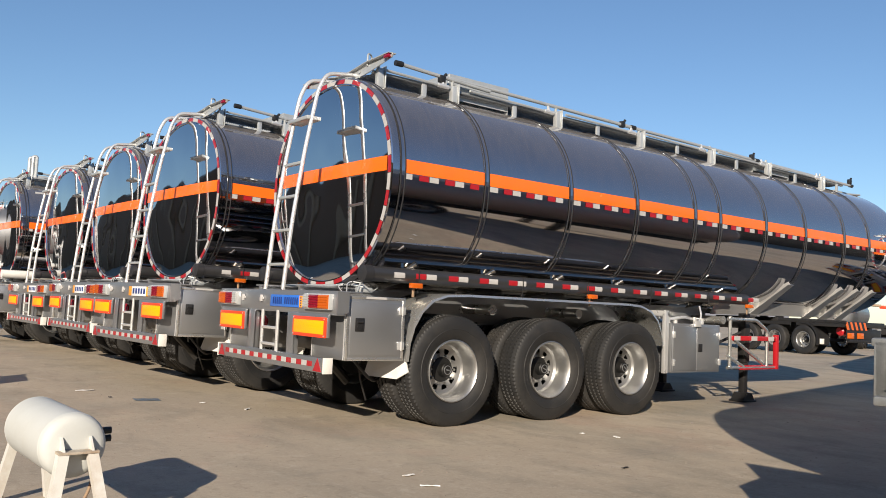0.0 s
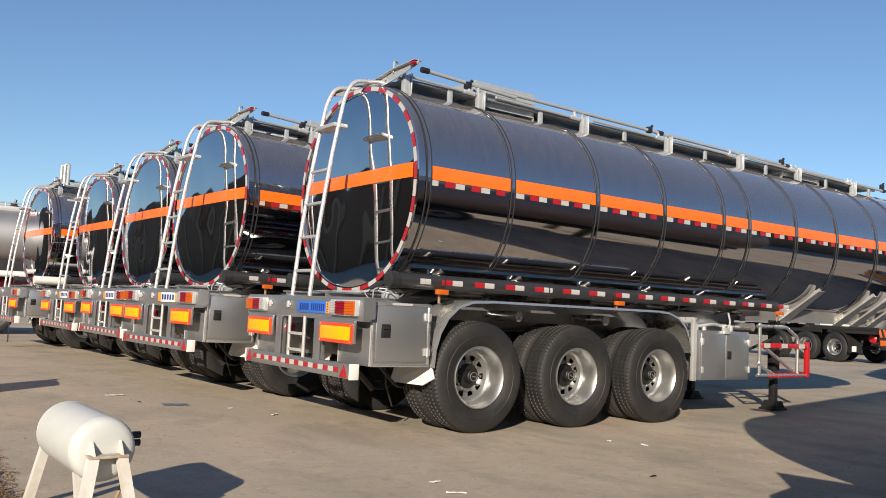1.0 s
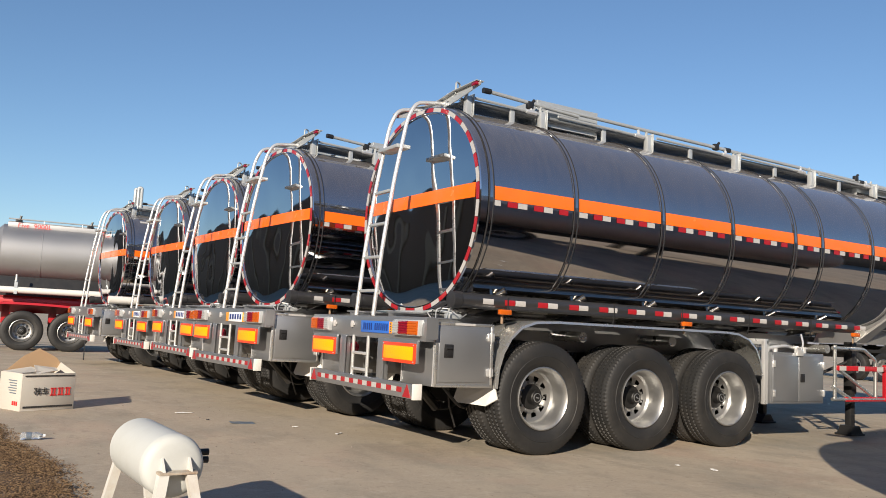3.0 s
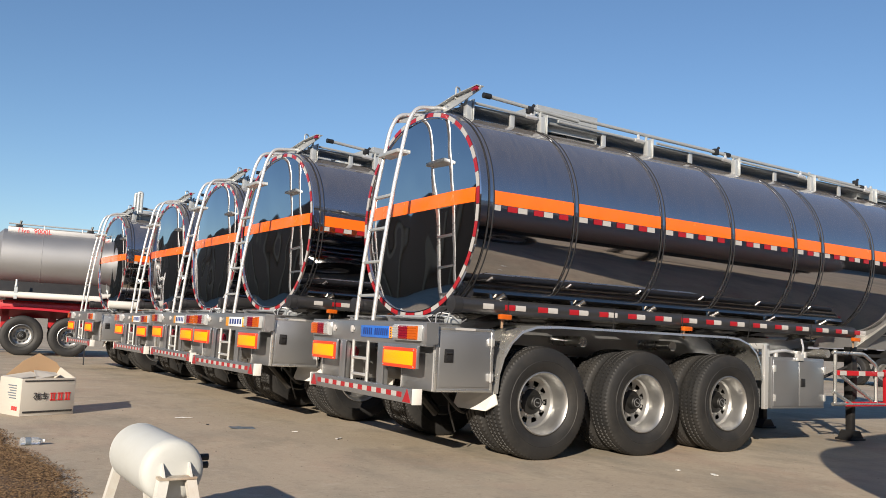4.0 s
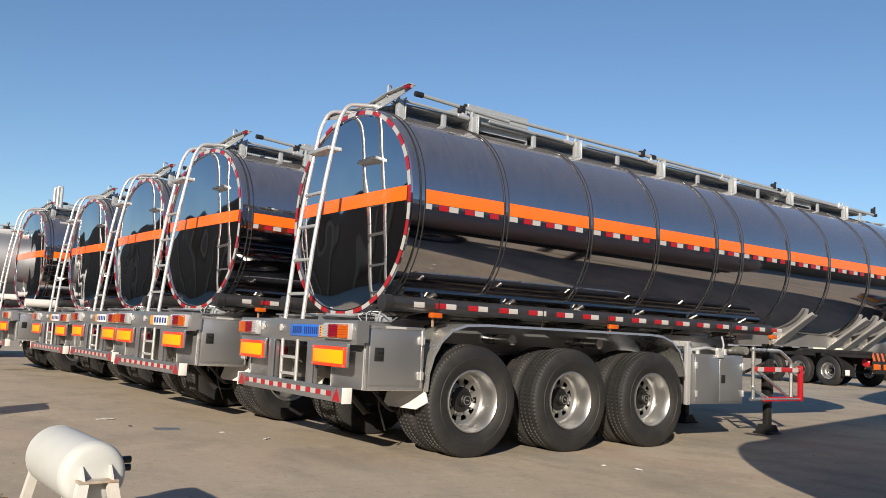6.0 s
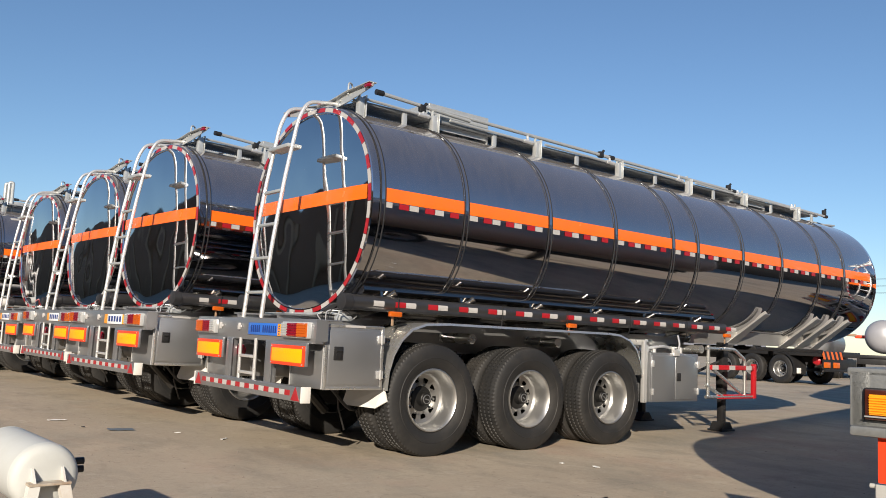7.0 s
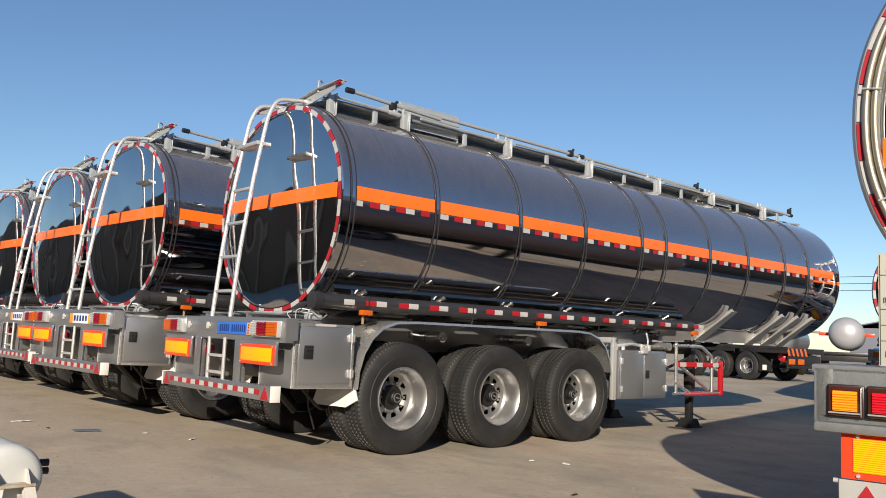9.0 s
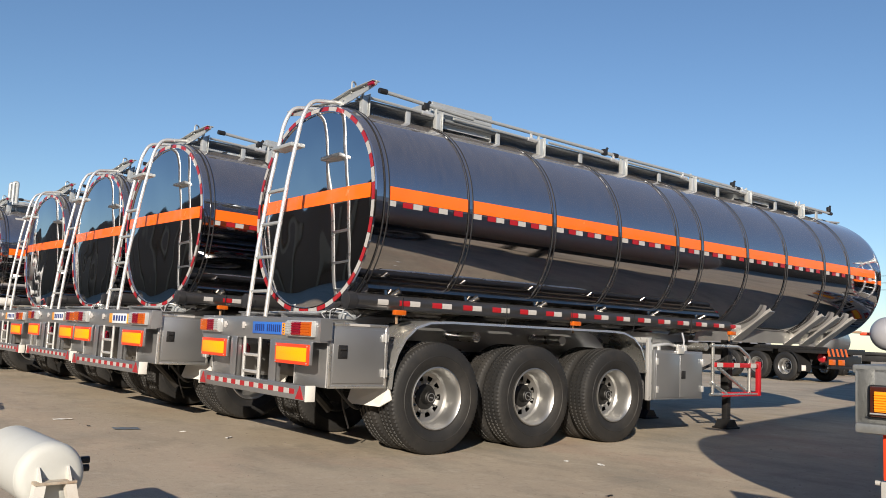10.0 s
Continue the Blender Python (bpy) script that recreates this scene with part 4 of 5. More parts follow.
        box(bm, (6.62, s * 0.90, 0.47), (7.50, s * 0.94, 0.53), 0.006)
        box(bm, (7.49, s * 0.90, 0.47), (7.55, s * 0.96, 0.96), 0.006)
        part("red_rail", bm, M_RED, frame_ob, "red painted guard rail")
        for x in (6.45, 6.86, 7.28):
            bm = bmesh.new()
            box(bm, (x, s * 0.954, 0.872), (x + .14, s * 0.9585, 0.932))
            part("white_mark", bm, M_WHITE_TAPE, frame_ob, "white reflective patch")
        # landing leg
        bm = bmesh.new()
        box(bm, (7.01, s * 0.64, 0.55), (7.13, s * 0.76, 1.25), 0.010)
        box(bm, (7.025, s * 0.655, 0.08), (7.115, s * 0.745, 0.60), 0.006)
        leg = part("landing_leg", bm, M_BLACK, t, "black telescopic landing leg")
        bm = bmesh.new()
        plate(bm, [(6.93, s * 0.70, 0.025), (7.21, s * 0.70, 0.025), (7.13, s * 0.70, 0.13), (7.01, s * 0.70, 0.13)], 0.20)
        box(bm, (6.91, s * 0.58, 0.0), (7.23, s * 0.82, 0.028), 0.005)
        part("foot", bm, M_BLACK, leg)
        bm = bmesh.new()
        tube(bm, [(7.07, s * 0.70, 1.0), (6.55, s * 0.48, 0.75), (6.3, s * 0.46, 1.0)], 0.022, 8)
        part("brace", bm, M_BLACK, leg)
    bm = bmesh.new()
    box(bm, (6.35, -0.62, 0.70), (6.55, 0.62, 0.98), 0.02)
    part("gearbox_beam", bm, M_BLACK, t)
    bm = bmesh.new()
    box(bm, (8.2, -0.55, 1.16), (10.3, 0.55, 1.22), 0.008)
    tube(bm, [(9.6, 0, 1.16), (9.6, 0, 1.08)], 0.045, 14)
    part("coupling_plate", bm, M_BLACK, t, "black coupling plate with kingpin")
    # pipe work below the rear end
    bm = bmesh.new()
    tube(bm, bent([(0.52, -0.95, 1.30), (0.42, -0.80, 1.33), (0.45, -0.5, 1.31), (0.5, 0.6, 1.31)], .08), 0.014, 10)
    tube(bm, bent([(0.40, -1.0, 1.25), (0.42, -1.02, 1.36), (0.55, -1.05, 1.38), (0.7, -0.95, 1.40)], .05), 0.007, 8)
    tube(bm, bent([(0.32, -1.12, 1.24), (0.40, -1.06, 1.34), (0.50, -1.10, 1.26), (0.62, -1.0, 1.30)], .05), 0.006, 8)
    box(bm, (0.42, -1.02, 1.25), (0.56, -0.92, 1.30), 0.012)
    part("drain_pipe", bm, M_GALV, t)
    for k in range(4):
        bm = bmesh.new()
        y = -1.02 + 0.09 * k
        tube(bm, bent([(0.30 + .03 * k, y, 1.25), (0.36, y + .05, 1.37 - .02 * k), (0.50, y - .04, 1.34), (0.60, y + .08, 1.27)], .06), 0.005, 6)
        part("cable", bm, M_LADDER if k % 2 else M_BLACK, t)
    return t


def add_number_plate(t, blue):
    """A name plate on the rear beam, its writing as plain bars."""
    bm = bmesh.new()
    box(bm, (0.028, -0.66, 1.085), (0.04, 0.02, 1.20), 0.004)
    p = part("name_plate", bm, M_BLUE_PLATE if blue else M_PLATE_ORANGE, t, "blue plate with dark bars" if blue else "orange and white plate with navy bars")
    if not blue:
        bm = bmesh.new()
        box(bm, (0.0250, -0.565, 1.083), (0.0285, -0.095, 1.202), 0.001)
        part("white_field", bm, M_PLATE_WHITE, p, "white middle field")
    n, a, b = (13, -0.565, -0.03) if blue else (5, -0.55, -0.11)
    w = (b - a) / n
    for k in range(n):
        if blue and k == 7:
            continue
        x0 = a + k * w
        bm = bmesh.new()
        box(bm, (0.0225, x0 + w * .14, 1.112), (0.0275, x0 + w * (.62 if blue else .76), 1.178), 0.001)
        part("bar", bm, M_NAVY, p)
    if blue:
        bm = bmesh.new()
        box(bm, (0.025, -0.655, 1.088), (0.0285, -0.595, 1.197))
        part("end_field", bm, M_PLATE_ORANGE, p, "orange end field")
        for k in range(4):
            bm = bmesh.new()
            box(bm, (0.0225, -0.636, 1.098 + k * .024), (0.026, -0.614, 1.110 + k * .024))
            part("bar", bm, M_NAVY, p)


ROW = "row of parked tank trailers"
nose_down = lambda a: pose(HUBS[1], 0, 0, 0, a, 0) @ pose(-HUBS[1], 0, 0)
base = build_trailer("mirror-polished tank trailer with orange band beside a blue plate", pose(0, 0, 0), ROW)
near_one = base
others = [copy_thing(base, pose(-0.43, 3.17, 0, 0, 0, 2.86) @ nose_down(0.7)), copy_thing(base, pose(-0.36, 6.22, 0, 0, 0, 1.7) @ nose_down(0.6)), copy_thing(base, pose(-0.39, 9.33, 0, 0, 0, 2.9))]
leaving = copy_thing(base, pose(12.9, -2.18, 0, 0, 0, 20))
add_number_plate(base, True)
for o in others + [leaving]:
    tagged(o, "mirror-polished tank trailer with orange band and white plate")
    add_number_plate(o, False)
tagged(leaving, "mirror-polished tank trailer standing apart from the row")


# ---------------------------------------------------------------- fifth trailer of the row, with a white pipe
fifth = copy_thing(base, pose(-0.85, 12.5, 0, 0, 0, 4))
for o in [c for c in fifth.children if c.name.startswith("name_plate")]:
    for c in list(o.children) + [o]:
        bpy.data.objects.remove(c)
tagged(fifth, "chrome tank trailer with a white pipe and roof posts")
bm = bmesh.new()
tube(bm, [(0.30, -1.16, 1.42), (6.6, -1.16, 1.42)], 0.085, 18)
part("white_pipe", bm, M_WHITE, fifth, "long white hose pipe")
for y in (-0.05, -0.32):
    bm = bmesh.new()
    tube(bm, bent([(0.95, y, 3.40), (0.95, y, 4.02), (1.02, y - .02, 4.02), (1.02, y - .02, 3.40)], 0.05), 0.035, 10)
    part("roof_post", bm, M_GALV, fifth, "upright galvanised roof post")
bm = bmesh.new()
box(bm, (0.9, -0.35, 3.40), (1.6, 0.35, 3.62), 0.02)
part("roof_box", bm, M_GALV, fifth)
bm = bmesh.new()
box(bm, (0.02, -0.62, 0.10), (0.03, -0.55, 0.56), 0.003)
part("earth_strap", bm, M_SEAL, fifth, "black rubber earth strap")
bm = bmesh.new()
for x0, x1, z0, z1 in ((0.9, 1.9, 2.56, 2.60), (0.9, 1.9, 3.16, 3.20)):
    plate(bm, [(x0, -oval_y(TA, TB, z0 - TZ) - .006, z0), (x1, -oval_y(TA, TB, z0 - TZ) - .006, z0), (x1, -oval_y(TA, TB, z1 - TZ) - .006, z1), (x0, -oval_y(TA, TB, z1 - TZ) - .006, z1)], 0.004)
part("white_lines", bm, M_WHITE_TAPE, fifth)


# ---------------------------------------------------------------- aluminium tanker seen from its side
def build_side_tanker():
    t = thing("tank_trailer", "dull aluminium tank trailer on a red chassis with white pipe", "tank trailer", pose(-0.13, 18.87, 0, 0, 0, -5.5), ROW)
    a, b, zc = 1.15, 0.82, 2.68
    bm = bmesh.new()
    skin(bm, [(-2.2, a * .3, b * .3, zc), (-2.12, a * .85, b * .85, zc), (-2.0, a, b, zc), (6.2, a, b, zc), (6.35, a * .85, b * .85, zc), (6.45, a * .3, b * .3, zc)], 96)
    part("tank", bm, M_ALU_TANK, t, "mill-finish aluminium tank")
    for x in (-1.0, 1.0, 3.0):
        bm = bmesh.new()
        skin(bm, [(x - .012, a + .001, b + .001, zc), (x - .008, a + .006, b + .006, zc), (x + .008, a + .006, b + .006, zc), (x + .012, a + .001, b + .001, zc)], 72, close=(False, False))
        part("weld_seam", bm, M_ALU_TANK, t)
    bm = bmesh.new()
    box(bm, (-2.0, -0.60, 1.02), (6.0, -0.50, 1.50), 0.01)
    box(bm, (-2.0, 0.50, 1.02), (6.0, 0.60, 1.50), 0.01)
    box(bm, (-2.0, -0.60, 1.40), (6.0, 0.60, 1.50), 0.01)
    part("chassis", bm, M_RED, t, "red painted chassis")
    # black sheet stands in for the shade between tank and pipe
    bm = bmesh.new()
    plate(bm, [(-2.0, -0.78, 1.48), (6.0, -0.78, 1.48), (6.0, -0.70, 2.05), (-2.0, -0.70, 2.05)], 0.02)
    part("side_skirt", bm, M_BLACK, t, "black sheet standing in for the shade under the tank")
    bm = bmesh.new()
    tube(bm, [(-2.0, -1.10, 1.63), (6.3, -1.10, 1.63)], 0.088, 18)
    part("white_pipe", bm, M_WHITE, t, "long white pipe")
    for x in (-1.55, 1.1):
        bm = bmesh.new()
        plate(bm, [(x - .04, -1.19, 1.52), (x + .04, -1.19, 1.52), (x + .04, -1.13, 1.90), (x - .04, -1.13, 1.90)], 0.02)
        tube(bm, [(x, -1.15, 1.86), (x, -1.15, 2.05)], 0.03, 8)
        part("pipe_clamp", bm, M_GALV, t)
    for s in (-1, 1):
        bm = bmesh.new()
        rows = []
        for i in range(41):
            f = i / 40
            x = -3.35 + 4.1 * f
            z = 1.20 + 0.10 * math.sin(math.pi * min(1, f * 1)) - (max(0, 0.1 - f) * 6) ** 2 * 1.4 - (max(0, f - 0.9) * 6) ** 2 * 1.4
            rows.append([bm.verts.new((x, s * y, z + dz)) for y, dz in ((0.62, 0), (1.2, 0), (1.22, -.06), (1.2, -.02), (0.62, -.02))])
        for p, q in zip(rows, rows[1:]):
            for k in range(5):
                bm.faces.new((p[k], p[(k + 1) % 5], q[(k + 1) % 5], q[k]))
        part("mudguard", bm, M_RED, t, "red mudguard")
    for i, x in enumerate((-1.31, -0.12)):
        bm = bmesh.new()
        tube(bm, [(x, -0.95, 0.536), (x, 0.95, 0.536)], 0.065, 12)
        box(bm, (x - .55, -.60, .72), (x - .35, -.45, 1.32), 0.01)
        box(bm, (x - .55, .45, .72), (x - .35, .60, 1.32), 0.01)
        part("axle", bm, M_RED, t, "red axle and hanger")
        for s in (-1, 1):
            add_wheel(t, x, s * 1.075, s, spin=13 * i)
            add_wheel(t, x, s * 0.745, -s, spin=31 * i)
    bm = bmesh.new()
    tube(bm, [(-1.9, -0.55, 3.62), (6.2, -0.55, 3.62)], 0.02, 8)
    tube(bm, [(-1.9, -0.55, 3.54), (6.2, -0.55, 3.54)], 0.015, 8)
    for x in range(-1, 6):
        tube(bm, [(x, -0.55, 3.3), (x, -0.55, 3.63)], 0.018, 6)
    part("handrail", bm, M_GALV, t)
    for x in (-1.65, 0.2, 2.1):
        bm = bmesh.new()
        box(bm, (x - .08, -0.60, 3.48), (x + .10, -0.50, 3.60), 0.01)
        tube(bm, [(x + .03, -0.55, 3.58), (x + .06, -0.55, 3.72)], 0.03, 8)
        part("rail_socket", bm, M_BLACK, t)
    bm = bmesh.new()
    box(bm, (-1.9, -0.62, 3.38), (6.2, -0.60, 3.52), 0.004)
    board = part("name_board", bm, M_ALU_TANK, t, "edge board with red lettering")
    for text, x in (("Five  9000L", -1.66), ("Four  9000L", 0.50)):
        lettering(text, 0.185, M_RED_INK, board, pose(x, -0.624, 3.385, 90, 0, 0), label="red lettering")


build_side_tanker()


# ---------------------------------------------------------------- tanker beside the camera
M_PIPE = surface("stainless_pipe", (0.36, 0.33, 0.26), 0.44, 0.75, 0.15, 6.0, 80, 0.05)
M_DULL_STEEL = surface("dull_brown_steel", (0.30, 0.24, 0.20), 0.5, 0.4, 0.2, 2.0, 60, 0.05)
M_PALE_GREY = surface("pale_grey_paint", (0.37, 0.37, 0.355), 0.4, 0.0, 0.1, 4.0, 70, 0.06, 0, 1, (0.25, 0.23, 0.2), 0.25)
M_AMBER_LAMP = surface("amber_lamp_lens", (0.86, 0.30, 0.012), 0.14, 0.0, 0.2, 30.0, 150, 0.2, coat=0.6)
M_RED_LAMP = surface("red_lamp_lens", (0.55, 0.012, 0.025), 0.14, 0.0, 0.2, 30.0, 150, 0.2, coat=0.6)
M_DARK_LENS = surface("dark_lens", (0.055, 0.014, 0.008), 0.14, 0.0, 0.2, 30.0, 150, 0.1, coat=0.5)


def build_near_tanker():
    t = thing("tank_truck", "steel tanker with large square lamps and a notice", "tank truck", pose(-0.240, -7.358, 0, 0, 0, 13))
    a, b, zc = 1.225, 1.06, 2.16
    L = 10.7
    bm = bmesh.new()
    skin(bm, [(0.60, a, b, zc), (L, a, b, zc), (L + .12, a * .93, b * .93, zc), (L + .2, a * .7, b * .7, zc), (L + .25, a * .3, b * .3, zc)], 128)
    part("tank", bm, M_DULL_STEEL, t, "dull brown-grey steel tank")
    bm = bmesh.new()
    skin(bm, [(0.70, a + .012, b + .012, zc), (0.585, a + .012, b + .012, zc), (0.57, a - .002, b - .002, zc), (0.57, a - .085, b - .085, zc), (0.61, a - .10, b - .10, zc)], 128, close=(False, False))
    part("rear_rim", bm, M_STEEL, t, "dark steel rim")
    bm = bmesh.new()
    skin(bm, [(0.60 - .03 * (1 - (k / 10) ** 3), max(.02, (a - .095) * k / 10), max(.02, (b - .095) * k / 10), zc) for k in range(10, -1, -1)], 96, close=(False, True))
    part("rear_end", bm, M_HEAD, t, "polished rear end plate")
    tape_ring(t, 0.57, a - .009, a - .036, b / a, zc, 44)
    for off in (0.048, 0.083):
        bm = bmesh.new()
        pts = []
        for k in range(41):
            ang = radians(-62 + 124 * k / 40)
            c, s = math.cos(ang), math.sin(ang)
            pts.append((0.549, (a - off) * abs(c) ** .93, zc + (b - off) * math.copysign(abs(s) ** .93, s)))
        tube(bm, pts, 0.0165, 12)
        pipe = part("bent_pipe", bm, M_PIPE, t, "dull stainless pipe bent round the rear end")
        for ang in (-48, -20, 8, 34):
            c, s = math.cos(radians(ang)), math.sin(radians(ang))
            bm = bmesh.new()
            tube(bm, [(0.530, (a - off + .022) * c, zc + (b - off + .022) * s), (0.530, (a - off - .022) * c, zc + (b - off - .022) * s)], 0.005, 8)
            part("clamp", bm, M_GALV, pipe)
    bm = bmesh.new()
    box(bm, (0.555, -1.112, 1.950), (0.560, 1.112, 2.080))
    part("orange_band", bm, M_ORANGE, t, "orange reflective foil")
    # rear beam with lip
    bm = bmesh.new()
    box(bm, (0.0, -1.27, 0.90), (0.03, 1.27, 1.10), 0.004)
    box(bm, (0.0, -1.28, 1.08), (0.50, 1.28, 1.112), 0.008)
    box(bm, (-0.05, -1.26, 0.868), (0.06, 1.262, 0.905), 0.010)
    box(bm, (0.0, 1.20, 0.88), (0.20, 1.265, 1.10), 0.004)
    part("rear_beam", bm, M_MESH, t, "dull grey steel rear lamp beam")
    for k, mat in enumerate((M_AMBER_LAMP, M_RED_LAMP, M_RED_LAMP, M_AMBER_LAMP)):
        for s in (1,):
            y = 1.158 - k * 0.131
            bm = bmesh.new()
            box(bm, (0.0, y - .063, 0.922), (-0.02, y + .063, 1.042), 0.008)
            lamp = part("rear_lamp", bm, M_BLACK, t, "square lamp in a dark frame")
            bm = bmesh.new()
            box(bm, (-0.018, y - .057, 0.928), (-0.030, y + .057, 1.037), 0.010)
            part("lens_border", bm, M_DARK_LENS, lamp, "dark lens border")
            bm = ribbed_lens(-0.028, 0.006, y - .041, y + .041, 0.944, 1.020, 7)
            part("lens", bm, mat, lamp)
            bm = bmesh.new()
            tube(bm, bent([(-0.03, y - .055, 0.930), (-0.045, y - .055, 0.930), (-0.045, y - .055, 1.034), (-0.03, y - .055, 1.034)], .01), 0.0015, 6)
            tube(bm, [(-0.04, y - .055, 0.940), (-0.04, y + .055, 0.940)], 0.003, 6)
            part("wire_guard", bm, M_GALV, lamp)
    bm = bmesh.new()
    box(bm, (-0.004, 0.60, 0.705), (0.008, 1.178, 0.872), 0.004)
    pl = part("warning_plate", bm, M_RED_BORDER, t, "orange ribbed plate with red border")
    bm = bmesh.new()
    ribs = [(-0.0125 if k % 2 else -0.0085, 0.730 + k * 0.00375) for k in range(33)]
    rows = [[bm.verts.new((x, y, z)) for x, z in [(-0.002, 0.730)] + ribs + [(-0.002, 0.850)]] for y in (0.64, 1.135)]
    for j in range(len(rows[0]) - 1):
        bm.faces.new((rows[0][j], rows[0][j + 1], rows[1][j + 1], rows[1][j]))
    bm.faces.new(rows[0])
    bm.faces.new(rows[1][::-1])
    bmesh.ops.recalc_face_normals(bm, faces=bm.faces)
    part("centre", bm, M_AMBER_TAPE, pl, "orange ribbed reflector")
    for y in (0.66, 1.14):
        for z in (0.718, 0.858):
            bm = bmesh.new()
            tube(bm, [(-0.004, y - .02, z), (-0.012, y - .02, z)], 0.007, 8)
            part("bolt", bm, M_GALV, pl)
    bm = bmesh.new()
    box(bm, (0.01, -1.10, 0.45), (0.05, 1.19, 0.700), 0.006)
    tube(bm, [(0.03, 1.18, 0.690), (0.03, 1.21, 0.690)], 0.009, 12)
    low = part("bumper", bm, M_PALE_GREY, t, "pale grey bumper plate")
    bm = bmesh.new()
    plate(bm, [(0.006, 1.02, 0.57), (0.006, 1.17, 0.57), (0.006, 1.095, 0.685)], 0.006)
    part("red_triangle", bm, M_RED_TAPE, low, "red triangular reflector")
    # notice plate with rows of writing
    bm = bmesh.new()
    box(bm, (0.03, 0.40, 1.114), (0.045, 1.055, 1.525), 0.003)
    sign = part("notice", bm, M_SIGN, t, "cream notice plate with black writing")
    bm = bmesh.new()
    for z in (1.205, 1.262, 1.32, 1.445):
        box(bm, (0.0285, 0.41, z), (0.0315, 1.047, z + .0025))
    for y in (0.405, 1.048):
        box(bm, (0.0285, y, 1.118), (0.0315, y + .0025, 1.52))
    part("ruled_lines", bm, M_INK, sign)
    face = lambda y, z: Matrix.Translation((0.029, y, z)) @ Euler((radians(90), 0, radians(-90))).to_matrix().to_4x4()
    for text, size, y, z in (("(Gas", 0.030, 1.030, 1.455), ("汽", 0.040, 1.005, 1.485), ("易燃", 0.028, 1.026, 1.378), ("明火", 0.028, 1.040, 1.342),
                             ("灭火", 0.028, 1.012, 1.283), ("罐体", 0.032, 1.022, 1.223), ("应急", 0.028, 1.036, 1.150)):
        lettering(text, size, M_INK, sign, face(y, z))
    bm = bmesh.new()
    for k in range(7):
        for z, w in ((1.375, .05), (1.340, .05), (1.222, .06), (1.150, .05), (1.475, .05), (1.282, .05)):
            y = 0.92 - k * .075
            box(bm, (0.0285, y - w, z), (0.0305, y, z + .024))
    part("bars", bm, M_INK, sign)
    # frame, wheels, front
    for s in (-1, 1):
        bm = bmesh.new()
        box(bm, (0.05, s * 0.40, 0.85), (L, s * 0.46, 1.12), 0.006)
        box(bm, (0.6, s * 0.40, 1.12), (L, s * 0.75, 1.30), 0.006)
        part("chassis_rail", bm, M_BLACK, t)
        for i, x in enumerate((1.9, 3.21, 4.52)):
            add_wheel(t, x, s * 1.075, s, spin=20 * i)
            add_wheel(t, x, s * 0.745, -s, spin=9 * i)
    for x in (1.9, 3.21, 4.52):
        bm = bmesh.new()
        tube(bm, [(x, -0.95, 0.536), (x, 0.95, 0.536)], 0.07, 12)
        part("axle", bm, M_BLACK, t)
    for s in (-1, 1):
        bm = bmesh.new()
        box(bm, (7.4, s * 0.6, 0.0), (7.6, s * 0.8, 1.2), 0.01)
        part("landing_leg", bm, M_BLACK, t)
    # unseen side boards, made tall and solid to lengthen the tanker's ground shadow
    bm = bmesh.new()
    box(bm, (0.58, -0.5, zc + b - .02), (L - .3, -0.46, zc + b + .27), 0.005)
    box(bm, (0.58, 0.46, zc + b - .02), (L - .3, 0.5, zc + b + .27), 0.005)
    tube(bm, [(0.8, 0.48, zc + b + .28), (L - .3, 0.48, zc + b + .28)], 0.02, 8)
    for x in (0.9, 2.2, 3.5, 4.8, 6.1, 7.5, 8.9, 10.2):
        tube(bm, [(x, 0.48, zc + b), (x, 0.48, zc + b + .28)], 0.02, 8)
    part("walkway", bm, M_GALV, t)
    bm = bmesh.new()
    box(bm, (0.62, -0.80, zc + b + .10), (0.72, 0.80, zc + b + .17), 0.006)
    box(bm, (0.62, -0.10, zc + b - .05), (0.72, 0.10, zc + b + .12), 0.006)
    part("roof_bar", bm, M_GALV, t)


build_near_tanker()


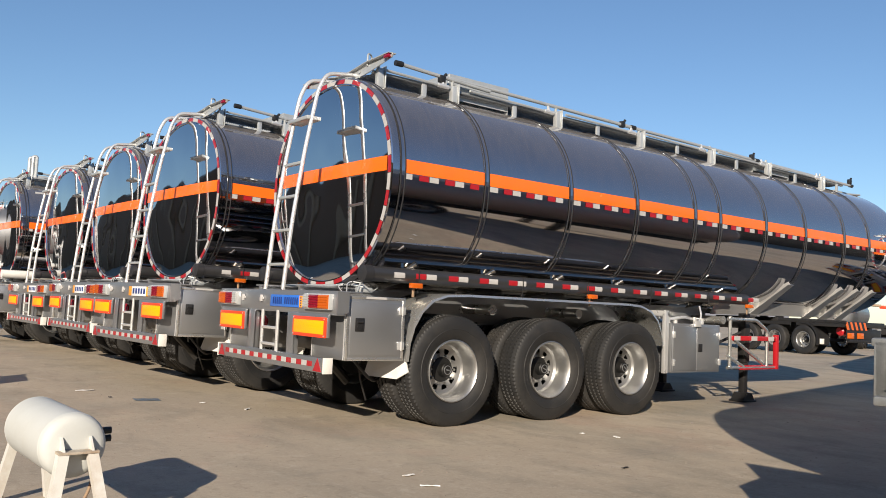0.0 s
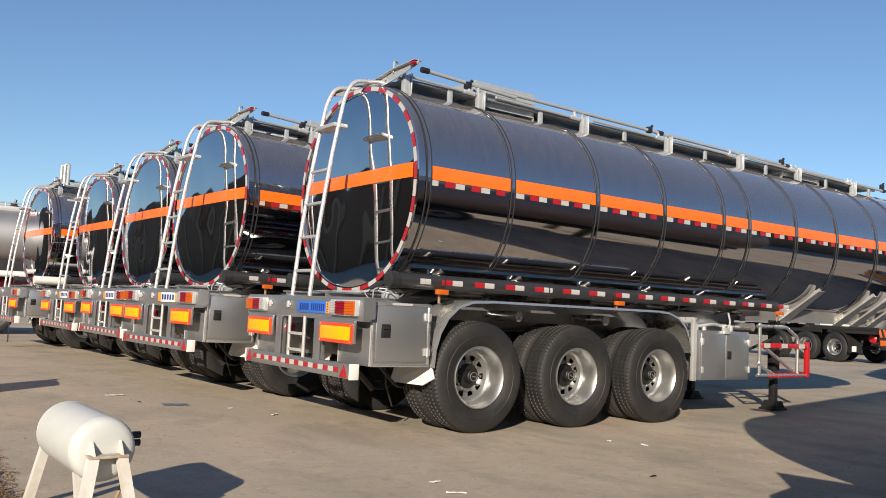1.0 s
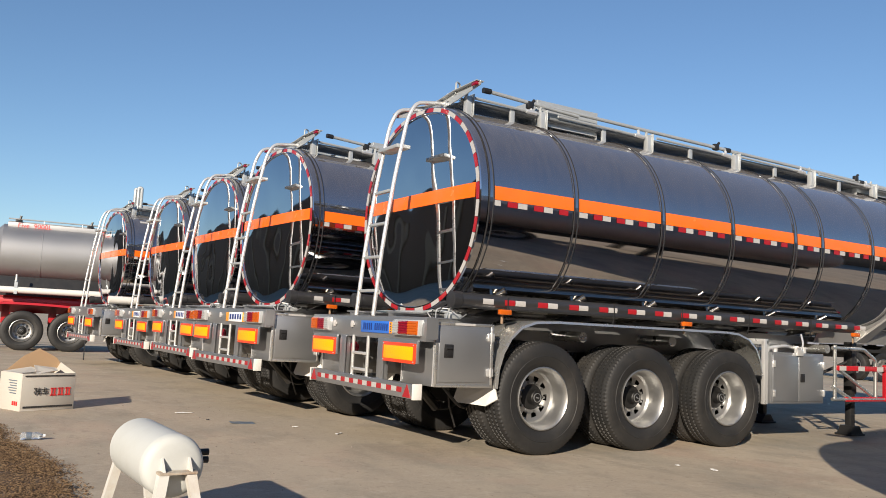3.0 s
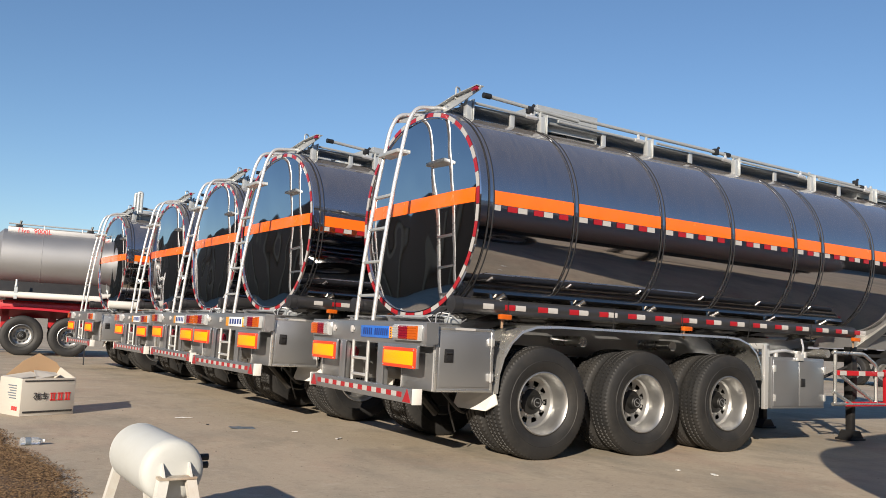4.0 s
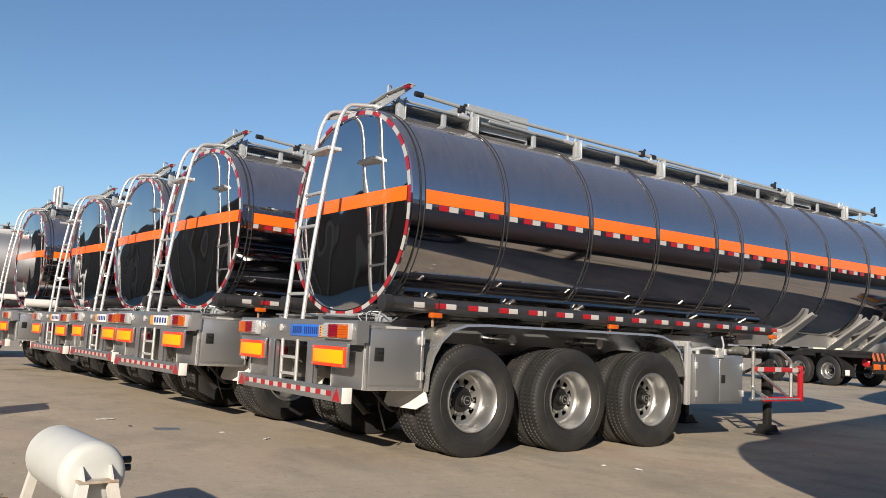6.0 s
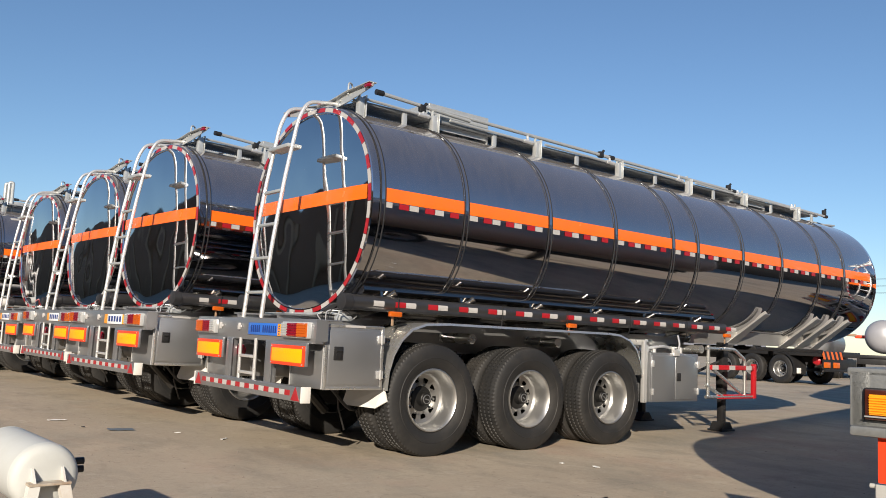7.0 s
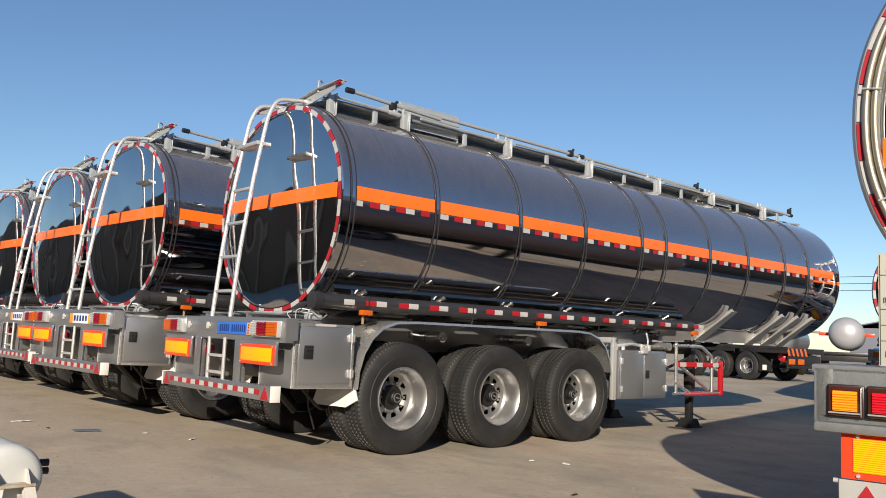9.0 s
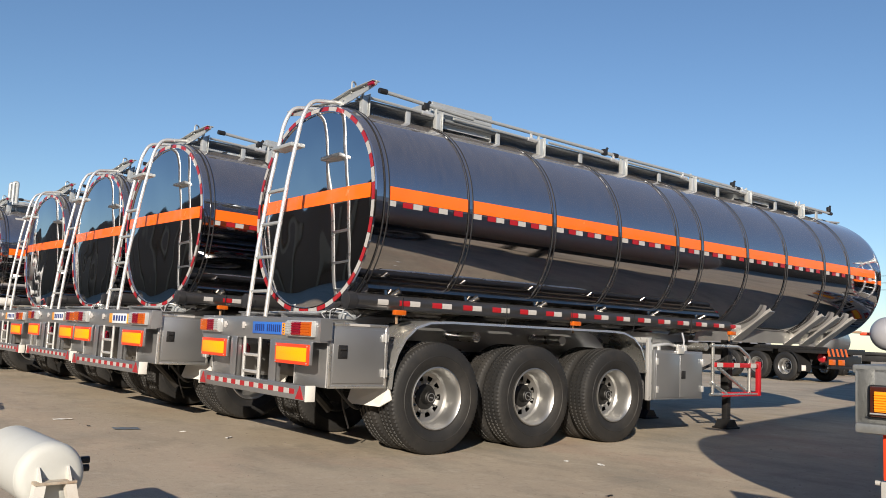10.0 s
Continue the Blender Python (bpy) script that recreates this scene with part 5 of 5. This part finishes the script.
# ---------------------------------------------------------------- white gas tank on legs
def build_gas_tank():
    f, r = Vector((-2.572, -3.35, 0.415)), Vector((-2.606, -2.67, 0.422))
    d = (r - f).normalized()
    t = thing("gas_tank", "small white horizontal tank on splayed rusty legs", "gas tank", Matrix.Translation((f + r) / 2 - Vector((0, 0, 0.425))))
    o = (f + r) / 2 - Vector((0, 0, 0.425))
    f, r = f - o, r - o
    side = d.cross(Vector((0, 0, 1))).normalized()
    R0 = 0.155
    bm = bmesh.new()
    prof = [(0.0, -.026), (.06, -.025), (.115, -.020), (.137, -.011), (.149, 0.004), (.154, .022)]
    pts = [f + d * y for _, y in prof] + [f + d * .05, r - d * .05] + [r - d * y for _, y in prof[::-1]]
    rad = [max(.003, q) for q, _ in prof] + [R0, R0] + [max(.003, q) for q, _ in prof[::-1]]
    tube(bm, pts, rad, 40)
    body = part("shell", bm, M_TANK_WHITE, t, "white painted cylindrical shell", 50)
    for p in (f + d * .03, r - d * .03):
        bm = bmesh.new()
        tube(bm, [p - d * .006, p, p + d * .006], [R0 - .0015, R0 + .0008, R0 - .0015], 40, caps=False)
        part("weld_seam", bm, M_TANK_WHITE, body)
    up = Vector((0, 0, 1))
    for e, sgn in ((f, -1), (r, 1)):
        base_p = e + d * sgn * 0.06 - up * 0.018
        bm = bmesh.new()
        c = [base_p - side * .092 - d * .03, base_p + side * .092 - d * .03, base_p + side * .092 + d * .03, base_p - side * .092 + d * .03]
        plate(bm, c, 0.012)
        sh = part("support_plate", bm, M_RUST_PLATE, t, "rust-stained support plate")
        for q in (-.066, .066):
            bm = bmesh.new()
            g = base_p + side * q
            plate(bm, [g - d * sgn * .05, g + d * sgn * .03, g - d * sgn * .03 + up * .066, g - d * sgn * .05 + up * .066], 0.010)
            part("gusset", bm, M_WHITE_RUST, sh)
            bm = bmesh.new()
            foot = e + d * sgn * 0.14 + side * (q * 2.1)
            foot.z = 0
            top = base_p + side * q - up * 0.005
            x, y = side * .024, d * .024
            vs = [bm.verts.new(p + u * x + v * y) for p in (foot, top) for u, v in ((-1, -1), (1, -1), (1, 1), (-1, 1))]
            for k in range(4):
                bm.faces.new((vs[k], vs[(k + 1) % 4], vs[4 + (k + 1) % 4], vs[4 + k]))
            bm.faces.new(vs[:4][::-1]), bm.faces.new(vs[4:])
            part("leg", bm, M_WHITE_RUST, t, "white angle-iron leg with rust")
    bm = bmesh.new()
    for h in (-.012, .028):
        p = f + d * .22 + up * h
        tube(bm, [p + side * .15, p + side * .22], 0.012, 10)
        tube(bm, [p + side * .205, p + side * .245], 0.018, 10)
    part("valve", bm, M_BLACK, t, "black capped valve stubs")
    bm = bmesh.new()
    tube(bm, bent([f + d * .2 + side * .165 - up * .05, f + d * .18 + side * .16 - up * .22, f + d * .05 + side * .02 - up * .40, f - d * .05 - side * .1 - up * .413], .12), 0.008, 8)
    part("hose", bm, M_RUST, t, "thin pale hose")


build_gas_tank()


# ---------------------------------------------------------------- cardboard box
def build_box():
    t = thing("cardboard_box", "open white printed cardboard box with torn brown flaps", "box", pose(-2.43, 3.035, 0, 0, 0, 24.6))
    w, dp, h = 0.325, 0.46, 0.42
    bm = bmesh.new()
    for a, b in (((-w, 0, 0), (w, 0.012, h)), ((-w, dp - .012, 0), (w, dp, h)), ((-w, 0.012, 0), (-w + .012, dp - .012, h)), ((w - .012, 0.012, 0), (w, dp - .012, h)), ((-w, 0, 0), (w, dp, 0.012))):
        box(bm, a, b, 0.003)
    for v in bm.verts:
        v.co += Vector((noise.noise(v.co * 3), noise.noise(v.co * 3 + Vector((9, 0, 0))), 0)) * 0.004
    part("carton", bm, M_BOX_WHITE, t, "white printed carton")
    for pts, mat in (([(-0.28, dp, h), (w, dp, h), (w + .07, dp - .08, h + .03), (w + .03, dp + .02, h + .15), (0.14, dp + .05, h + .26), (-0.06, dp + .03, h + .17)], M_CARD),
                     ([(w, 0.02, h), (w, dp, h), (w + .05, dp - .05, h + .10), (w - .02, 0.25, h + .09)], M_BOX_WHITE),
                     ([(-w, 0.05, h), (-w + .02, dp, h), (-0.02, dp - .08, h + .05), (0.0, 0.12, h + .02)], M_BOX_WHITE),
                     ([(-0.15, 0.02, h - .01), (0.12, 0.05, h + .03), (0.25, 0.3, h + .04), (0.0, 0.35, h + .07)], M_BOX_WHITE)):
        bm = bmesh.new()
        plate(bm, pts, 0.006)
        part("flap", bm, mat, t, "torn cardboard flap")
    bm = bmesh.new()
    for x0, x1, z0, z1 in ((-w, w, 0.385, 0.40), (-w, w, 0.035, 0.055), ):
        box(bm, (x0 + .03, -0.0062, z0), (x1 - .02, -0.002, z1))
    part("black_bars", bm, M_INK, t, "black printed bars")
    lettering("车轮", 0.092, M_INK, t, pose(-0.005, -0.0066, 0.255, 90, 0, 0) @ pose(0, 0, 0, 0, 0, 180), label="black writing, upside down")
    bm = bmesh.new()
    for k in range(3):
        x = 0.02 + k * .09
        box(bm, (x, -0.0062, 0.165), (x + .07, -0.002, 0.18))
        box(bm, (x + .01, -0.0062, 0.165), (x + .025, -0.002, 0.255))
        box(bm, (x + .045, -0.0062, 0.18), (x + .06, -0.002, 0.255))
        box(bm, (x, -0.0062, 0.24), (x + .07, -0.002, 0.255))
    part("red_bars", bm, M_RED_INK, t, "red printed bars")


build_box()


def print_side():
    carton = [o for o in bpy.data.objects if o.name.startswith("cardboard_box")][0]
    for k in range(6):
        bm = bmesh.new()
        box(bm, (-0.3315, 0.10, 0.33 - k * .028), (-0.3265, 0.10 + .17 - .02 * (k % 3), 0.34 - k * .028))
        part("print_line", bm, M_GREY, carton)
    bm = bmesh.new()
    for k in range(3):
        box(bm, (-0.3315, 0.06 + k * .04, 0.06), (-0.3265, 0.085 + k * .04, 0.105))
    part("red_print", bm, M_RED_INK, carton)


print_side()


# ---------------------------------------------------------------- bottle, litter
def build_bottle():
    t = thing("plastic_bottle", "crumpled clear plastic bottle lying on its side", "bottle", pose(-2.90, 0.64, 0.036, 0, 0, 5))
    m = bpy.data.materials.new("clear_plastic")
    m.use_nodes = True
    b = m.node_tree.nodes["Principled BSDF"]
    b.inputs["Base Color"].default_value = (0.80, 0.84, 0.88, 1)
    b.inputs["Roughness"].default_value, b.inputs["Transmission Weight"].default_value = 0.12, 0.75
    bm = bmesh.new()
    xs = [0, .006, .02, .04, .06, .08, .10, .12, .14, .155, .17, .18, .19]
    rs = [.022, .032, .034, .031, .034, .030, .033, .031, .033, .028, .018, .012, .012]
    tube(bm, [(x, 0, 0) for x in xs], rs, 20)
    for v in bm.verts:
        v.co += noise.noise_vector(v.co * 30) * 0.003
    part("body", bm, m, t)
    bm = bmesh.new()
    tube(bm, [(.186, 0, 0), (.202, 0, 0)], .0145, 16)
    part("cap", bm, M_PLATE_WHITE, t, "pale cap")
    bm = bmesh.new()
    tube(bm, [(.045, 0, 0), (.085, 0, 0)], .0345, 20, caps=False)
    part("wrapper", bm, M_GREY, t, "grey-blue wrapper")


build_bottle()


def scrap(x, y, w, h, turn, mat, label, cat, curl=0.012):
    rnd = random.Random(int(x * 100) * 31 + int(y * 100))
    bm = bmesh.new()
    n = 5
    grid = [[bm.verts.new(((i / n - .5) * w * (1 + .2 * rnd.uniform(-1, 1) * (j in (0, n))), (j / n - .5) * h * (1 + .2 * rnd.uniform(-1, 1) * (i in (0, n))),
                           0.004 + curl * abs(noise.noise(Vector((i * .7 + x * 5, j * .7, y)))))) for i in range(n + 1)] for j in range(n + 1)]
    for j in range(n):
        for i in range(n):
            bm.faces.new((grid[j][i], grid[j][i + 1], grid[j + 1][i + 1], grid[j + 1][i]))
    g = bmesh.ops.extrude_face_region(bm, geom=bm.faces[:])
    bmesh.ops.translate(bm, vec=(0, 0, 0.003), verts=[v for v in g["geom"] if isinstance(v, bmesh.types.BMVert)])
    ob = new(cat.replace(" ", "_"), mesh_of("scrap", bm, mat, 60))
    ob.matrix_world = pose(x, y, 0.001, 0, 0, turn)
    tagged(ob, label, cat, "litter on the yard")


for x, y, w, h, turn, mat, label, cat in (
        (2.36, -2.03, .05, .04, 20, M_PAPER, "small crumpled white paper scrap on concrete", "paper scrap"),
        (2.51, -2.32, .07, .04, 70, M_PAPER, "small crumpled white paper scrap on concrete", "paper scrap"),
        (-0.61, 1.57, .26, .16, -10, M_GREY, "flat grey-blue sheet lying on concrete", "sheet scrap"),
        (-0.98, 2.60, .20, .05, 5, M_PAPER, "torn strip of white paper on concrete", "paper scrap"),
        (-0.30, -2.93, .10, .025, 10, M_PAPER, "thin pale strip of wrapping on concrete", "paper scrap"),
        (-0.37, -3.26, .13, .02, -30, M_PAPER, "thin pale strip of wrapping on concrete", "paper scrap"),
        (1.36, -3.40, .06, .022, 0, M_BLACK, "small dark offcut lying on concrete", "offcut"),
        (0.10, 0.55, .12, .03, 40, M_PAPER, "thin pale strip of wrapping on concrete", "paper scrap"),
        (-0.15, 1.15, .05, .03, 0, M_PAPER, "small crumpled white paper scrap on concrete", "paper scrap"),
        (-0.9, 1.9, .03, .03, 0, M_BLACK, "small dark offcut lying on concrete", "offcut")):
    scrap(x, y, w, h, turn, mat, label, cat)


def build_grit():
    rnd = random.Random(9)
    verts, faces = [], []
    for k in range(900):
        x, y = rnd.uniform(-3.5, 8), rnd.uniform(-5.5, 4)
        r = rnd.uniform(.002, .007) if rnd.random() < .93 else rnd.uniform(.008, .014)
        n = len(verts)
        a = rnd.uniform(0, 6)
        verts += [(x + r * math.cos(a + q * 1.257) * rnd.uniform(.7, 1.3), y + r * math.sin(a + q * 1.257) * rnd.uniform(.7, 1.3), 0) for q in range(5)] + [(x, y, r * .8)]
        faces += [(n + q, n + (q + 1) % 5, n + 5) for q in range(5)]
    me = bpy.data.meshes.new("grit")
    me.from_pydata(verts, [], faces)
    me.materials.append(surface("grit_stone", (0.20, 0.17, 0.14), 0.9, 0, 0.6, 40.0, 80, 0.2))
    tagged(new("grit", me), "loose grit and small stones on the yard", "grit", kind="stuff")


build_grit()


# ---------------------------------------------------------------- dry grass at the yard's edge
def build_verge():
    rnd = random.Random(4)
    edge = lambda y: -2.78 + 0.10 * noise.noise(Vector((0, y * 1.7, 3))) + 0.05 * noise.noise(Vector((0, y * 6, 1))) - min(.22, max(0, y + .3) * .3) - max(0, y - 1.4) * .12
    bm = bmesh.new()
    rows = []
    for j in range(90):
        y = -7.2 + 9.8 * j / 89
        row = []
        for i in range(26):
            f = i / 25
            x = -9.0 + (edge(y) + 9.0) * f
            rise = min(1, (1 - f) * 12, (2.6 - y) * 2, (y + 7.2) * 2)
            row.append(bm.verts.new((x, y, -0.004 + max(0, rise) * (0.035 + 0.03 * noise.noise(Vector((x * 3, y * 3, 0)))))))
        rows.append(row)
    for p, q in zip(rows, rows[1:]):
        for i in range(25):
            bm.faces.new((p[i], p[i + 1], q[i + 1], q[i]))
    soil = new("verge", mesh_of("verge", bm, M_SOIL, 80))
    tagged(soil, "dry brown soil strip along the yard", "ground", kind="structure")
    verts, faces = [], []
    for k in range(70000):
        y = rnd.uniform(-3.2, 2.6)
        x = edge(y) + 0.10 - abs(rnd.gauss(0, 1)) * 0.75
        if x < -5.5:
            continue
        if rnd.random() < (.75 if x > edge(y) else .5 * max(0, noise.noise(Vector((x * 2.5, y * 2.5, 7))) + .3)):
            continue
        L, a, lean = rnd.uniform(.010, .034), rnd.uniform(0, 6.283), rnd.uniform(.7, 1.4)
        z = 0.01 + 0.03 * rnd.random() if x < edge(y) - .03 else 0.002
        d = Vector((math.cos(a) * math.sin(lean + .4), math.sin(a) * math.sin(lean + .4), math.cos(lean + .4) * .8)) * L
        w = Vector((-math.sin(a), math.cos(a), 0)) * rnd.uniform(.0004, .0012)
        p = Vector((x, y, z))
        n = len(verts)
        verts += [p - w, p + w, p + d * .6 + w * .7 + Vector((0, 0, .004)), p + d]
        faces += [(n, n + 1, n + 2), (n, n + 2, n + 3)]
    me = bpy.data.meshes.new("dry_grass")
    me.from_pydata(verts, [], faces)
    me.materials.append(M_GRASS)
    ob = new("dry_grass", me)
    tagged(ob, "dead brown grass at the edge of the yard", "grass", kind="stuff")


build_verge()


# ---------------------------------------------------------------- vehicles far across the yard
def build_far_truck():
    t = thing("lorry_trailer", "black flat trailer with striped rear board", "trailer", pose(27.1, 8.77, 0, 0, 0, 80))
    # local x runs towards the front
    bm = bmesh.new()
    box(bm, (-1.6, -1.2, 1.05), (9.0, 1.2, 1.25), 0.02)
    box(bm, (-1.6, -0.5, 0.80), (9.0, -0.4, 1.05), 0.01)
    part("bed", bm, M_BLACK, t, "black flat bed")
    for i, x in enumerate((0.0, 1.31, 2.62)):
        for s in (-1, 1):
            add_wheel(t, x, s * 1.075, s, spin=9 * i)
        bm = bmesh.new()
        tube(bm, [(x, -1, .536), (x, 1, .536)], .07, 10)
        part("axle", bm, M_BLACK, t)
    bm = bmesh.new()
    rows = []
    for k in range(17):
        a = radians(-15 + 110 * k / 16)
        rows.append([bm.verts.new((-q * math.cos(a), y, .536 + (q - .02) * math.sin(a))) for y, q in ((1.24, .68), (.6, .68), (.6, .66), (1.24, .62))])
    for p, q in zip(rows, rows[1:]):
        for k in range(4):
            bm.faces.new((p[k], p[(k + 1) % 4], q[(k + 1) % 4], q[k]))
    part("mudguard", bm, M_BLACK, t, "black mudguard")
    bm = bmesh.new()
    box(bm, (-0.75, .98, .40), (-0.72, 1.2, .60), .01)
    part("mud_flap", bm, M_WHITE, t, "white mud flap")
    bm = bmesh.new()
    revolve(bm, [(0, -.3), (.12, -.3), (.17, -.24), (.17, .24), (.12, .3), (0, .3)], 20)
    bmesh.ops.transform(bm, matrix=pose(-1.25, .55, 0.90), verts=bm.verts)
    part("air_tank", bm, M_RED, t, "red air tank")
    for k in range(9):
        bm = bmesh.new()
        y = -0.10 + k * 0.12
        plate(bm, [(-1.68, y, .96), (-1.68, y + .11, .96), (-1.62, y + .14, 1.24), (-1.62, y + .03, 1.24)], .02)
        part("stripe", bm, M_AMBER_LENS if k % 2 == 0 else M_BLACK, t)
    bm = bmesh.new()
    box(bm, (-1.75, -.9, .52), (-1.6, .9, .62), .01)
    box(bm, (-1.66, -.9, .60), (-1.60, .95, .98), .01)
    part("rear_bar", bm, M_BLACK, t, "black rear underrun frame")
    for y in (0.10, 0.62):
        bm = bmesh.new()
        box(bm, (-1.70, y, .66), (-1.665, y + .34, .86), .01)
        part("rear_plate", bm, M_AMBER_LENS, t, "orange rear marker plate")


build_far_truck()


def build_far_tank():
    t = thing("tank_lorry", "far pale grey round-ended tank on dark chassis", "tank truck", pose(37.6, 10.35, 0, 0, 0, 22))
    bm = bmesh.new()
    st = [(.0, .05), (.03, .3), (.12, .5), (.28, .65), (.5, .72), (.7, .74), (7.0, .74), (7.3, .5), (7.4, .1)]
    tube(bm, [(x, 0, 2.1) for x, _ in st], [r * 1.1 for _, r in st], 32)
    part("tank", bm, M_DULL, t, "dull grey round-ended tank", 60)
    bm = bmesh.new()
    box(bm, (-.3, -1.1, .75), (8, 1.1, 1.2), .02)
    box(bm, (-.4, -1.1, 1.05), (-.3, 1.1, 1.2), .02)
    part("chassis", bm, M_BLACK, t)
    for s in (-1, 1):
        bm = bmesh.new()
        box(bm, (1.0, s * .80, 2.0), (1.6, s * 1.25, 2.15), .02)
        part("side_locker", bm, M_RED_BORDER, t, "orange-red side locker")
        for x in (1.0, 2.3):
            add_wheel(t, x, s * 1.0, s)
    bm = bmesh.new()
    tube(bm, [(-.5, 1.1, 2.1), (-.5, 3.6, 2.2)], .06, 8)
    part("side_pipe", bm, M_RUST, t)
    t2 = thing("tank_lorry", "far grey steel tank on dark chassis", "tank truck", pose(36.0, 13.0, 0, 0, 0, 20))
    bm = bmesh.new()
    tube(bm, [(x, 0, 1.7) for x, _ in st], [r * 1.1 for _, r in st], 32)
    part("tank", bm, M_STEEL, t2, "grey steel tank", 60)
    bm = bmesh.new()
    box(bm, (-.2, -1.1, .5), (8, 1.1, .95), .02)
    part("chassis", bm, M_BLACK, t2)
    for s in (-1, 1):
        for x in (1.0, 2.3):
            add_wheel(t2, x, s * 1.0, s)


build_far_tank()


# ---------------------------------------------------------------- distance
def far_hall(x, y, w, d, h, turn, mat, label):
    t = thing("far_hall", label, "building", pose(x, y, 0, 0, 0, turn), "distant sheds")
    bm = bmesh.new()
    box(bm, (-w / 2, -d / 2, 0), (w / 2, d / 2, h), 0.05)
    part("wall", bm, mat, t)
    bm = bmesh.new()
    vs = [(-w / 2 - .4, -d / 2 - .4, h), (w / 2 + .4, -d / 2 - .4, h), (w / 2 + .4, 0, h + d * .12), (-w / 2 - .4, 0, h + d * .12)]
    plate(bm, vs, .2)
    plate(bm, [(x_, -y_, z_) for x_, y_, z_ in vs][::-1], .2)
    part("roof", bm, mat, t)


far_hall(190, 62, 60, 22, 6, 20, M_HAZE, "far pale shed in haze")
far_hall(210, 25, 50, 22, 7, 80, M_HAZE_RED, "far pinkish shed in haze")
far_hall(170, 130, 90, 22, 5, 60, M_HAZE, "far pale shed in haze")

for k, z in enumerate((9.2, 10.0, 10.8)):
    bm = bmesh.new()
    tube(bm, [(95, -60, z), (95, -20, z - .7), (95, 20, z - .9), (95, 60, z - .7), (95, 100, z)], 0.03, 5)
    cable = new("power_line", mesh_of("power_line", bm, M_BLACK))
    tagged(cable, "thin dark overhead power line far away", "cable", "power lines")
for y in (-60, 100):
    bm = bmesh.new()
    tube(bm, [(95, y, 0), (95, y, 11.2)], [.18, .12], 10)
    box(bm, (94.9, y - .8, 9.1), (95.1, y + .8, 9.25), .02)
    box(bm, (94.94, y - .06, 9.1), (95.06, y + .06, 11.0), .02)
    ob = new("utility_pole", mesh_of("utility_pole", bm, M_RUST))
    tagged(ob, "grey utility pole carrying the power lines", "pole", "utility poles")

# plain walls added unseen behind the camera, as dark mass in tank reflections
# brown offsets the blue sky light, so the reflected wall reads neutral
M_BACKDROP = surface("dark_backdrop", (0.12, 0.056, 0.024), 0.7, 0.0, 0.15, 0.5, 8.0, 0.1)
for name, a, b in (("wall_south", (-60, -26, 0), (60, -25, 7.5)), ("wall_west", (-41, -60, 0), (-40, 230, 15.4))):
    bm = bmesh.new()
    box(bm, a, b, 0.02)
    tagged(new(name, mesh_of(name, bm, M_BACKDROP)), "plain dark wall, added out of view for the tank reflections", "wall", kind="structure")
# lighter uprights added to the unseen wall for streaks in the rear-end reflections
M_STREAK = surface("streak_brown", (0.26, 0.17, 0.10), 0.8, 0.0, 0.25, 0.6, 8.0, 0.1)
west = bpy.data.objects["wall_west"]
bm = bmesh.new()
box(bm, (-40.0, -0.9, 0), (-39.6, 0.9, 13.6), 0.02)
streak_mesh = mesh_of("pilaster", bm, M_STREAK)
for k in range(15):
    ob = new("pilaster", streak_mesh)
    ob.parent = west
    ob.location = (0, 0 + 13 * k + 3 * math.sin(k * 2.3), 0)
